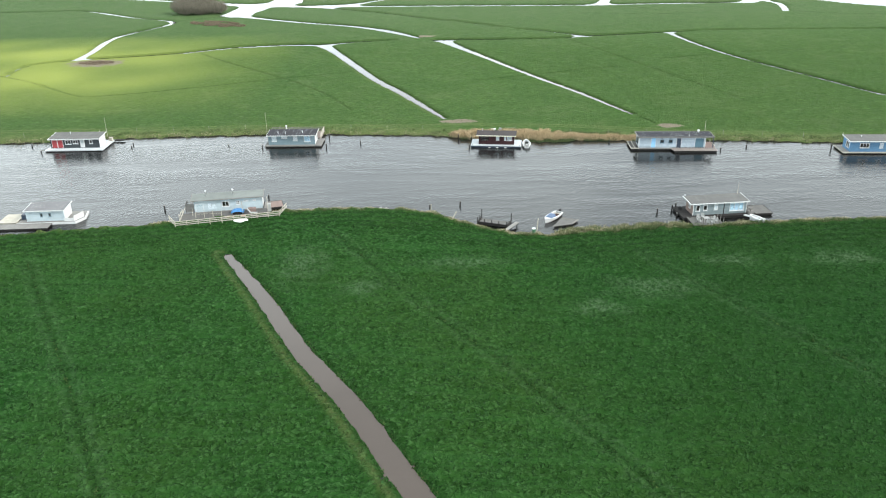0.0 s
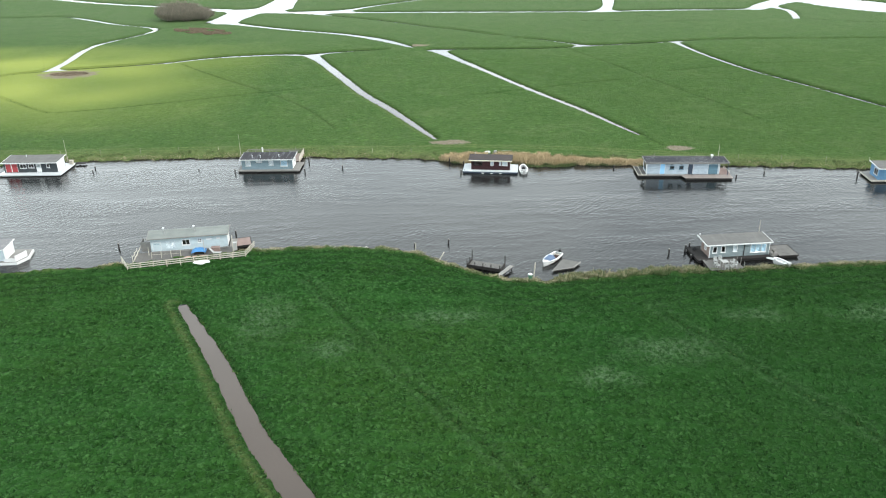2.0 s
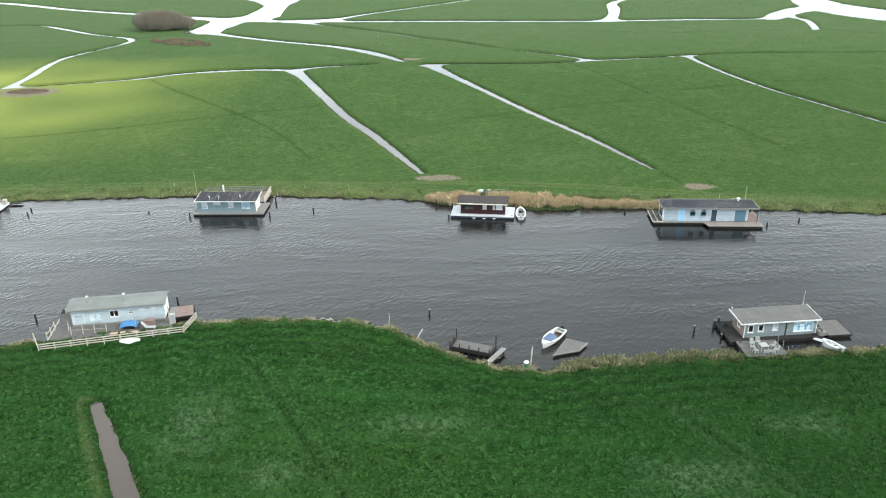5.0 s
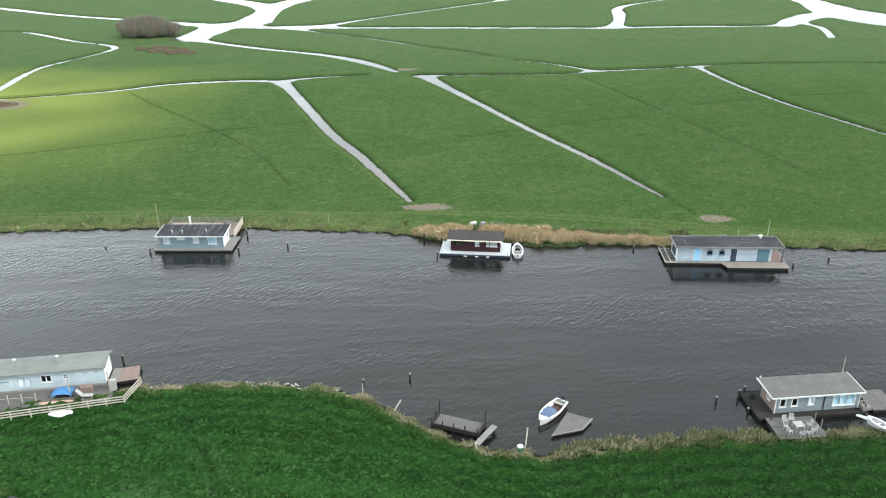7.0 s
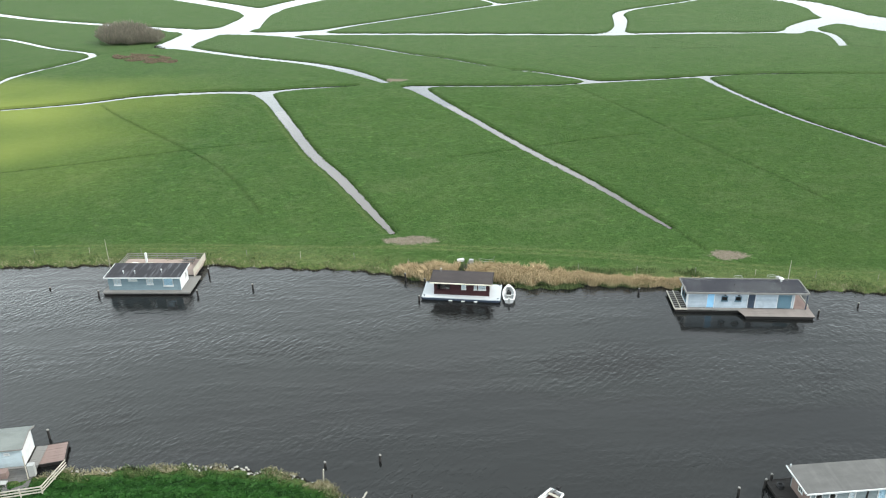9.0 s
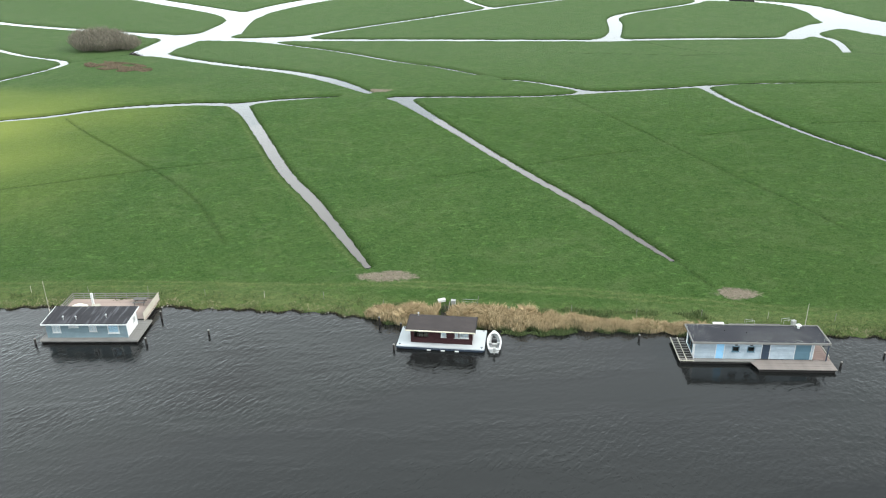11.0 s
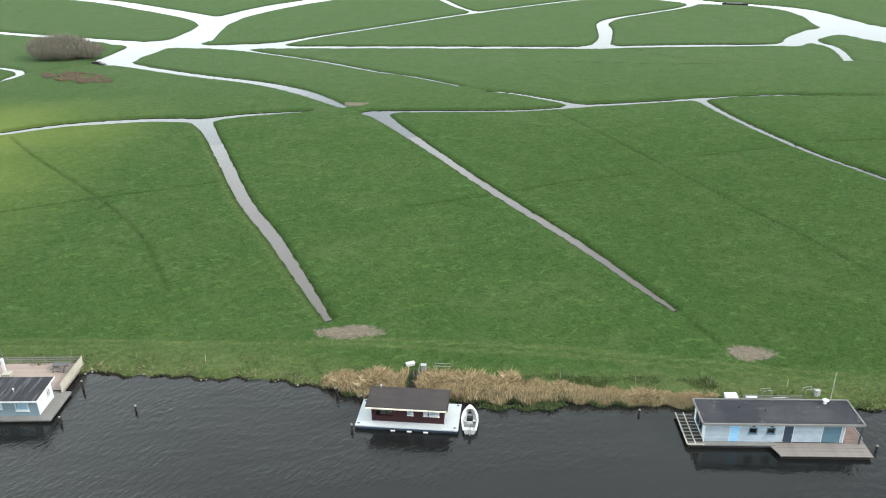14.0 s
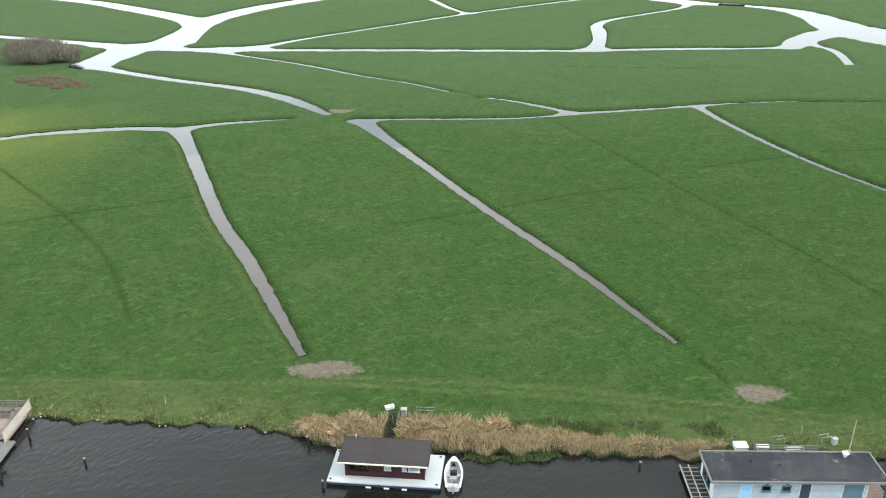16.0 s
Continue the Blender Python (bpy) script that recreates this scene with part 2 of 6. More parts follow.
DECK_BROWN = plain("brown_deck_boards", (0.20, 0.145, 0.13), 0.8, 0.5, grain=(0.4, 3, 3))
DECK_ROSE = plain("rose_tan_deck_boards", (0.30, 0.235, 0.205), 0.8, 0.6, grain=(0.4, 3, 3))
DECK_TAN = plain("tan_deck_boards", (0.205, 0.180, 0.165), 0.8, 0.85, grain=(0.4, 3, 3))
PALE_WOOD = plain("bleached_timber", (0.38, 0.355, 0.30), 0.85, 0.45)
WHITE = plain("white_paint", (0.56, 0.57, 0.57), 0.5, 0.25)
WHITE_DECK = plain("white_painted_deck", (0.44, 0.465, 0.48), 0.6, 0.16, scale=1.2)
CREAM = plain("cream_paint", (0.70, 0.65, 0.53), 0.5, 0.25)
SLATE_BLUE = plain("slate_blue_boards", (0.165, 0.228, 0.258), 0.6, 0.3, grain=(0.3, 2, 4))
BLUE = plain("blue_boards", (0.085, 0.185, 0.30), 0.6, 0.3, grain=(0.3, 2, 4))
PALE_BLUE = plain("pale_blue_boards", (0.385, 0.455, 0.49), 0.6, 0.35, grain=(0.3, 2, 4))
GREY_BLUE = plain("pale_grey_blue_boards", (0.34, 0.40, 0.455), 0.6, 0.75, grain=(0.3, 2, 4))
GREY_GREEN = plain("grey_green_boards", (0.175, 0.215, 0.225), 0.65, 0.35, grain=(0.3, 2, 4))
BROWN_WALL = plain("brown_boards", (0.16, 0.12, 0.105), 0.7, 0.4)
MAROON = plain("maroon_boards", (0.036, 0.011, 0.013), 0.5, 0.3, grain=(0.3, 2, 4))
BLACK_WALL = plain("dark_slate_boards", (0.035, 0.043, 0.048), 0.6, 0.35)
RED = plain("red_paint", (0.30, 0.045, 0.05), 0.5, 0.25)
SKY_BLUE = plain("light_blue_paint", (0.26, 0.50, 0.72), 0.5, 0.2)
STEEL_BLUE = plain("grey_blue_paint", (0.085, 0.155, 0.20), 0.5, 0.25)
NAVY = plain("dark_blue_paint", (0.035, 0.05, 0.075), 0.45, 0.25)
INSIDE = plain("dark_room_backing", (0.08, 0.07, 0.06), 0.9)
CLOTH = plain("white_curtain", (0.66, 0.68, 0.70), 0.9, 0.2)
# blue sheets behind panes: a painted sky reflection, and a blank hatch panel
BLUE_SHEET = plain("pale_blue_window_sheet", (0.48, 0.64, 0.75), 0.9, 0.2)
TARP = plain("blue_tarpaulin", (0.05, 0.17, 0.36), 0.5, 0.4, scale=4, bump=0.03)
ORANGE = plain("faded_orange_plastic", (0.46, 0.31, 0.24), 0.5, 0.3)
PLASTIC = plain("weathered_white_plastic", (0.317, 0.324, 0.317), 0.5, 0.35)
RUBBER = plain("black_rubber", (0.018, 0.018, 0.019), 0.75, 0.3)
METAL = plain("galvanised_steel", (0.45, 0.46, 0.47), 0.4, 0.3, metal=0.7)
GREEN_P = plain("green_plastic", (0.045, 0.12, 0.07), 0.6, 0.3)
HULL_WHITE = plain("white_boat_hull", (0.52, 0.53, 0.53), 0.35, 0.25)
COCKPIT = plain("red_brown_cockpit", (0.075, 0.045, 0.042), 0.7, 0.4)
BOAT_GREY = plain("grey_boat_floor", (0.34, 0.35, 0.36), 0.7, 0.35)
CANVAS = plain("blue_boat_canvas", (0.075, 0.115, 0.19), 0.6, 0.35)
ROOF_STRIPE = roof_material("dark_corrugated_roof", (0.030, 0.030, 0.034), stripes=0.28)
ROOF_BROWN = roof_material("dark_brown_roof_felt", (0.042, 0.036, 0.036), speck=0.12, speck_c=(0.34, 0.24, 0.13))
ROOF_SPECK = roof_material("dark_roof_felt_with_lichen", (0.024, 0.025, 0.031), speck=0.8)
ROOF_GREY = roof_material("grey_roof_felt", (0.098, 0.097, 0.094), stripes=0.12)
ROOF_GREEN = roof_material("grey_green_roof_felt", (0.145, 0.158, 0.150))
ROOF_PATCHY = roof_material("patchy_pale_roof_felt", (0.14, 0.14, 0.145), speck=0.8)
glass = Nodes("window_glass")
GLASS = glass.done((0.85, 0.92, 0.95), 0.03, 0.0, Transmission_Weight=1.0, IOR=1.45)

# ---- plan of the polder: banks and waterways, metres ----
FAR_BANK = [(-400, 176), (-105, 181.3), (-79, 184), (-62, 185), (-43, 185.6), (-28, 185.3), (-15, 184), (-4, 183.2), (2, 181.3), (7, 179.5),
            (20, 178), (30, 177.7), (44, 176.6), (66, 175.4), (88, 172.5), (400, 150)]
NEAR_BANK = [(-400, 90), (-77, 126.3), (-63, 128.8), (-50, 130.3), (-44, 132.6), (-29, 135.7), (-17, 136.6), (-8, 135.9), (-3, 134.2), (1, 131.4),
             (6, 127.3), (11, 124.5), (17, 123.2), (23, 124.2), (37, 125.9), (48, 126.5), (60, 127.6), (77, 128.6), (400, 148)]
# centre and half width along each waterway
DITCHES = [
    [(-44, 300.5, 2.4), (-39.7, 291, 1.6), (-31.4, 270, 1.35), (-20.9, 243.5, 1.15), (-12.5, 226.6, 1.1), (-3.2, 205.6, 0.7), (0.4, 197.5, 0.4)],
    [(0, 307.5, 2.6), (5, 296, 1.7), (15.2, 273, 1.0), (26.7, 247, 0.9), (38.4, 222.8, 0.75), (45.2, 206.4, 0.5), (48.4, 199, 0.3)],
    [(87.8, 318.5, 1.2), (90.6, 299, 0.9), (95.6, 277.6, 0.85), (99.6, 265, 0.8), (104.2, 254, 0.8), (120, 215, 0.8)],
    [(-141, 256, 0.4), (-142, 272, 0.5), (-129, 281, 1.2), (-106, 287.6, 1.6), (-93, 292.2, 1.9), (-83, 298.3, 2.1), (-72.6, 302, 2.2), (-57, 304.4, 2.2), (-46, 303.6, 2.2),
     (-35, 308, 1.8), (-19, 311.3, 1.0)],
    [(-2, 309, 2.4), (8, 309.8, 1.5), (34, 309, 1.3), (48, 311, 1.3), (54, 313.2, 2.0), (67, 315.2, 1.5), (88, 319.2, 1.4), (99, 321.6, 0.9),
     (114, 322.6, 0.8), (139, 320.5, 0.7), (200, 318, 0.7)],
    [(54, 314, 1.5), (44.5, 322.8, 1.2), (37, 329, 1.0), (30.5, 331.5, 0.8)],
    [(-97, 383, 7.0), (-90, 377, 2.8), (-65, 360.5, 2.1), (-39, 346.3, 2.2), (-23, 332.6, 2.4), (-10, 315.5, 1.2)],
    [(-93, 418, 8.2), (-95, 400, 7.6), (-97, 388, 6.4)],
    [(-106, 420, 4.5), (-76, 411, 4.5), (-46, 407.5, 3.6), (4, 404, 3.2), (53, 400, 3.0), (73, 399, 3.2), (106, 400, 2.8), (144, 399, 2.6)],
    [(-82, 425, 9.0), (-82, 455, 6.2), (-82, 480, 7.0), (-68, 517, 8.0), (-46, 548, 8.0), (0, 600, 8.0)],
    [(-84, 474, 8.0), (-97, 490, 6.5), (-130, 522, 6.0), (-164, 552, 5.5), (-240, 600, 5.0)],
    [(-300, 510, 3.0), (-236, 488, 3.0), (-186, 458, 2.8), (-150, 441, 3.0), (-108, 423, 4.0)],
    [(-62, 411, 4.0), (-45, 416, 3.4), (-32, 430, 2.4), (2, 462, 2.1), (35, 492.5, 2.3), (85, 531, 2.6), (140, 565, 3.0)],
    [(0, 600, 1.6), (18, 544, 1.6), (27, 511, 1.5), (35, 493, 1.5)],
    [(75.5, 400, 3.6), (81, 417, 2.5), (85, 438, 3.0), (87.5, 455, 2.4), (97, 470, 2.1), (117, 486, 1.9), (138, 504, 1.8), (146, 522, 2.5)],
    [(90, 600, 9.0), (143, 526, 8.5), (169, 508, 5.0), (184, 490, 6.5), (187, 466, 8.0), (186, 440, 12.0), (194, 414, 17.0), (215, 388, 17.0), (270, 345, 17.0)],
    [(147, 400, 3.5), (155, 412, 5.0), (172, 428, 7.0)],
    [(156, 408, 2.2), (158.6, 391, 1.5), (153, 369, 1.4)],
    [(-240, 404, 1.2), (-193, 405, 1.2), (-175, 404.5, 1.2), (-144, 381, 1.2), (-120, 363.5, 1.3), (-132, 329, 1.3), (-129.5, 297, 1.3), (-129, 285, 1.3)],
    [(-35.0, 116.9, 0.55), (-26.4, 102.6, 1.05), (-20, 90.7, 1.1), (-17, 85.4, 1.2), (-9.8, 74.4, 1.3), (-2.2, 60.2, 1.35), (10, 40, 1.5), (34, 0, 1.5)],
]
NEAR_DITCH = len(DITCHES) - 1
DITCHES.insert(NEAR_DITCH, [(23, 338.3, 0.7), (9, 352, 0.9), (-4.5, 361.5, 1.0), (-24, 379, 1.1), (-44, 393.5, 1.2), (-63, 406, 1.5)])
NEAR_DITCH += 1
FURROWS = [
    [(46, 309), (60, 270), (70, 241), (76, 225), (81, 210)],
    [(-87, 289), (-75, 274), (-55, 252), (-43, 238), (-35, 227), (-28, 214), (-24, 206)],
    [(-143, 256), (-127, 245), (-107, 228), (-100, 226), (-77, 234), (-50, 246), (-39, 250), (-28.5, 254.5)],
    [(9.5, 239.3), (25.6, 244.5)], [(30, 246.6), (42, 252), (56, 256.3)], [(72, 267), (97, 275)], [(102, 277), (125, 278.5)],
    [(30.5, 331.5), (23, 338.3)], [(153, 369), (172, 358), (200, 352)], [(85, 397), (96, 378), (112, 366)],
    [(-120, 364), (-100, 380)], [(49, 197.5), (51.7, 188.8)], [(56, 372), (90, 366), (126, 365)],
]
# driven tracks in the near field, worn paths on the far bank
TRACKS = [[(-18, 124), (-3.5, 99.4), (6.9, 84.4), (17.7, 66.8), (28, 48)], [(-66, 114), (-52.9, 92.8), (-42.6, 75.9), (-34.3, 61.6), (-26, 48)],
          [(32, 114), (40.9, 98.2), (47.5, 87.5), (53, 77), (62, 60)]]
PATHS = [[(-120, 189), (-34.5, 191), (-14.4, 190.7), (8.9, 191.6), (32.2, 188.6), (50.6, 184.6), (66, 181.4), (120, 172)],
         [(-120, 190.8), (-34.5, 192.6), (8.9, 190.0), (32.2, 187.0), (66, 179.6), (120, 170)]]
# bare soil: centre, radii
SOIL = [(3.6, 193.5, 4.2, 1.9), (54.4, 187.0, 3.0, 1.8), (-119, 274, 9, 6), (17, 124.6, 3.6, 0.7), (-8, 317, 4.5, 2.0)]
PALES = [(31, 103, 7, 3.2), (22, 97, 4, 2.5), (62, 112, 6, 3), (-22, 112, 4, 7), (45, 112, 5, 2), (-12, 104, 4, 3), (3, 112, 7, 2.5)]
BANK = 0.5


def banks(x):
    fx, fy = zip(*FAR_BANK)
    nx, ny = zip(*NEAR_BANK)
    wig = 0.35 * np.sin(x * 0.9) * np.sin(x * 0.23 + 1) + 0.25 * np.sin(x * 2.1 + 2)
    return np.interp(x, fx, fy) + wig, np.interp(x, nx, ny) - wig * 0.8


def line_gap(x, y, line):
    """The distance to a line, less its half width where it has one."""
    reach = 14.0
    px, py = [p[0] for p in line], [p[1] for p in line]
    inside = (x > min(px) - reach) & (x < max(px) + reach) & (y > min(py) - reach) & (y < max(py) + reach)
    if x.ndim == 2:
        out = np.full(x.shape, 99.0)
        out[inside] = line_gap(x[inside], y[inside], line)
        return out
    best = np.full(x.shape, 99.0)
    for a, b in zip(line, line[1:]):
        dx, dy = b[0] - a[0], b[1] - a[1]
        s = np.clip(((x - a[0]) * dx + (y - a[1]) * dy) / (dx * dx + dy * dy), 0, 1)
        d = np.hypot(x - a[0] - s * dx, y - a[1] - s * dy)
        if len(a) > 2:
            d = d - (a[2] + s * (b[2] - a[2]))
        best = np.minimum(best, d)
    return best


def flow(line, n=4):
    """The same line, led in a smooth curve through its points."""
    p = np.array([line[0], *line, line[-1]], float)
    out = []
    for k in range(1, len(p) - 2):
        for s in np.arange(n) / n:
            a, b, c, d = p[k - 1:k + 3]
            q = 0.5 * (2 * b + (c - a) * s + (2 * a - 5 * b + 4 * c - d) * s * s + (3 * b - a - 3 * c + d) * s ** 3)
            out.append(tuple(float(v) for v in q))
    return out + [tuple(line[-1])]


def blend(a, b, k):
    """The smaller of two gaps, with rounded corners where waterways meet."""
    h = np.clip(k - np.abs(a - b), 0, None) / k
    return np.minimum(a, b) - h * h * k * 0.25


def wobble(x, y, size, seed):
    p = x / size + seed, y / size - seed
    return (np.sin(p[0] * 1.7 + 1.3 * np.sin(p[1] * 1.1)) + np.sin(p[1] * 1.9 + 1.4 * np.sin(p[0] * 0.9 + seed))) * 0.5


DITCHES = [flow(q) for q in DITCHES]
FURROWS = [flow(q) for q in FURROWS]


def land(x, y):
    """Height of the ground and the masks of its cover, painted sun and haze."""
    far, near = banks(x)
    gap = np.maximum(near - y, y - far)
    gap = gap + 0.12 * wobble(x, y, 0.8, 3)
    canal = gap.copy()
    for line in DITCHES:
        gap = blend(gap, line_gap(x, y, line) + 0.10 * wobble(x, y, 1.1, 5), 2.2 if line[0][1] < 330 else 5.0)
    h = np.clip(gap * 0.55, -1.2, BANK)
    furrow = np.full(x.shape, 1e9)
    for line in FURROWS:
        furrow = np.minimum(furrow, line_gap(x, y, line))
    h = h - 0.18 * np.exp(-(furrow / 0.4) ** 2) * (gap > 0.8)
    field = np.clip(gap / 4, 0, 1)
    h = h + field * (0.06 * wobble(x, y, 7, 1) + 0.035 * wobble(x, y, 2.3, 2))
    nearside = (y < (far + near) / 2).astype(float)
    rim = np.exp(-((gap - 0.35) / 0.55) ** 2) * (canal > 2)
    wet = np.maximum(np.exp(-(furrow / 0.3) ** 2) * 0.7, rim * 0.45)
    track = np.full(x.shape, 1e9)
    for line in TRACKS:
        track = np.minimum(track, line_gap(x, y, line))
    wet = np.maximum(wet, 0.7 * np.exp(-(track / 0.22) ** 2))
    h = h - 0.12 * np.exp(-(track / 0.3) ** 2)
    path = np.full(x.shape, 1e9)
    for line in PATHS:
        path = np.minimum(path, line_gap(x, y, line))
    dry = 0.7 * np.exp(-(path / 0.45) ** 2) * (canal > 1)
    verge = (1 - nearside) * np.clip(1 - (canal - 3) / 5, 0, 1) * (canal > 0) * 0.68
    dry = np.maximum(np.maximum(dry, verge), np.exp(-((canal - 0.5) / 0.8) ** 2) * 0.8)
    for line in (NEAR_DITCH, 0):
        edge = line_gap(x + 1.2, y, DITCHES[line])
        dry = np.maximum(dry, 0.5 * np.exp(-((edge - 0.2) / 0.5) ** 2) * (gap > 0.2))
    dirt = np.zeros(x.shape)
    for cx, cy, rx, ry in SOIL:
        q = np.hypot((x - cx) / rx, (y - cy) / ry) + 0.16 * wobble(x, y, 1.2, cx)
        dirt = np.maximum(dirt, np.clip(1.5 - q, 0, 1))
    pale = np.zeros(x.shape)
    for cx, cy, rx, ry in PALES:
        q = np.hypot((x - cx) / rx, (y - cy) / ry) + 0.3 * wobble(x, y, 1.5, cx)
        pale = np.maximum(pale, np.clip(1.25 - q, 0, 1))
    pale = np.maximum(pale, 0.35 * np.exp(-((track - 1.0) / 0.5) ** 2))
    lush = 0.8 * np.exp(-((canal - 3.5) / 2.5) ** 2) * nearside
    # where the painted sunlit patch lies on the western pasture
    sun_patch = (1 - nearside) * np.clip((-50 - x) / 55, 0, 1.25) * np.clip((y - 200) / 40, 0, 1) * np.clip((330 - y) / 35, 0, 1)
    # mowing lines that follow the bank of the near field
    mown = np.clip(np.sin(canal * 2.9 + 0.5 * wobble(x, y, 4, 6)), 0, 1) * nearside * np.clip((13 - canal) / 5, 0, 1) * (canal > 1.2)
    wet = np.maximum(wet, 0.75 * mown)
    # haze over the far land, painted as paler, greyer grass
    far_haze = (1 - nearside) * np.clip((y - 285) / 90, 0, 1)
    # grass colour darker towards the east on both sides of the canal
    east = x - np.interp(y, [190, 200, 310, 330], [50, 48, 0, 0])
    deep = np.where(nearside > 0, np.clip((x - 2) / 40, 0, 1), np.clip(east / 12, 0, 1) * np.clip((315 - y) / 60, 0, 1))
    return h, {"far_haze": far_haze, "deep": deep, "sun_patch": sun_patch * (0.75 + 0.25 * wobble(x, y, 11, 2)), "near": nearside, "wet": wet, "dry": dry, "dirt": dirt * (gap > 0.3), "pale": pale * nearside * (1 - lush)}


def steps(*stretches):
    out = []
    for a, b, step in stretches:
        out += list(np.arange(a, b, step))
    return np.array(out + [stretches[-1][1]])


def sheet(name, xs, ys, height, material, masks=None, smooth=True):
    X, Y = np.meshgrid(xs, ys)
    co = np.stack([X.ravel(), Y.ravel(), height.ravel()], 1)
    nx, ny = len(xs), len(ys)
    i = (np.arange(ny - 1)[:, None] * nx + np.arange(nx - 1)[None, :]).ravel()
    quads = np.stack([i, i + 1, i + nx + 1, i + nx], 1)
    me = bpy.data.meshes.new(name)
    me.vertices.add(len(co))
    me.vertices.foreach_set("co", co.ravel().astype(np.float32))
    me.loops.add(quads.size)
    me.loops.foreach_set("vertex_index", quads.ravel().astype(np.int32))
    me.polygons.add(len(quads))
    me.polygons.foreach_set("loop_start", np.arange(0, quads.size, 4, dtype=np.int32))
    me.polygons.foreach_set("use_smooth", np.full(len(quads), smooth))
    me.update(calc_edges=True)
    for key, v in (masks or {}).items():
        me.attributes.new(key, "FLOAT", "POINT").data.foreach_set("value", v.ravel().astype(np.float32))
    me.materials.append(material)
    return new(name, me)


gx = steps((-4000, -300, 370), (-300, -210, 3.0), (-210, -120, 1.4), (-120, -84, 0.75), (-84, 84, 0.5), (84, 120, 0.75), (120, 260, 2.0), (260, 4260, 400))
gy = steps((-1500, -60, 240), (-60, 56, 2.0), (56, 138, 0.42), (138, 176, 1.0), (176, 320, 0.6), (320, 580, 1.3), (580, 640, 6.0), (640, 4640, 400))
GX, GY = np.meshgrid(gx, gy)
height, cover = land(GX, GY)
rough = np.random.default_rng(3).normal(0, 1, GX.shape)
rough = (rough + np.roll(rough, 1, 1) + 0.6 * np.roll(rough, 1, 0)) / 1.5
height = height + rough * (0.03 + 0.105 * cover["near"]) * (height > 0.3) * (1 - np.clip(cover["dirt"] * 2, 0, 0.9))
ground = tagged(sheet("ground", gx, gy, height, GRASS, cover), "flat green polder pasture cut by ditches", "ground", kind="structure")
wx, wy = steps((-4000, 4000, 2000)), np.array([-1500.0, 60, 112, 126, 184, 192, 240, 1200, 4600])
inside = np.repeat(((wy > 115) & (wy < 188)).astype(float)[:, None], len(wx), 1)
water = tagged(sheet("water", wx, wy, np.zeros((len(wy), len(wx))), WATER, {"open": inside}),
               "dark rippled canal and ditch water reflecting cloud", "water", kind="structure")


def ribbon(name, line, z, extra, material, label):
    """A strip of still water along a ditch."""
    left, right = [], []
    for k, p in enumerate(line):
        a, b = Vector(line[max(0, k - 1)][:2]), Vector(line[min(len(line) - 1, k + 1)][:2])
        side = (b - a).normalized().orthogonal() * (p[2] + extra)
        left.append((p[0] + side.x, p[1] + side.y, z))
        right.append((p[0] - side.x, p[1] - side.y, z))
    n = len(line)
    me = bpy.data.meshes.new(name)
    me.from_pydata(left + right, [], [(k, k + 1, n + k + 1, n + k) for k in range(n - 1)])
    me.materials.append(material)
    return tagged(new(name, me), label, "water", kind="structure")


for line in (0, 1):
    ribbon("ditch_water", DITCHES[line][6:], 0.05, 0.3, DITCH_WATER, "still shallow ditch water over pale mud")
ribbon("ditch_water", DITCHES[NEAR_DITCH], 0.06, 0.35, MUD_WATER, "still brown muddy ditch water between grass banks")


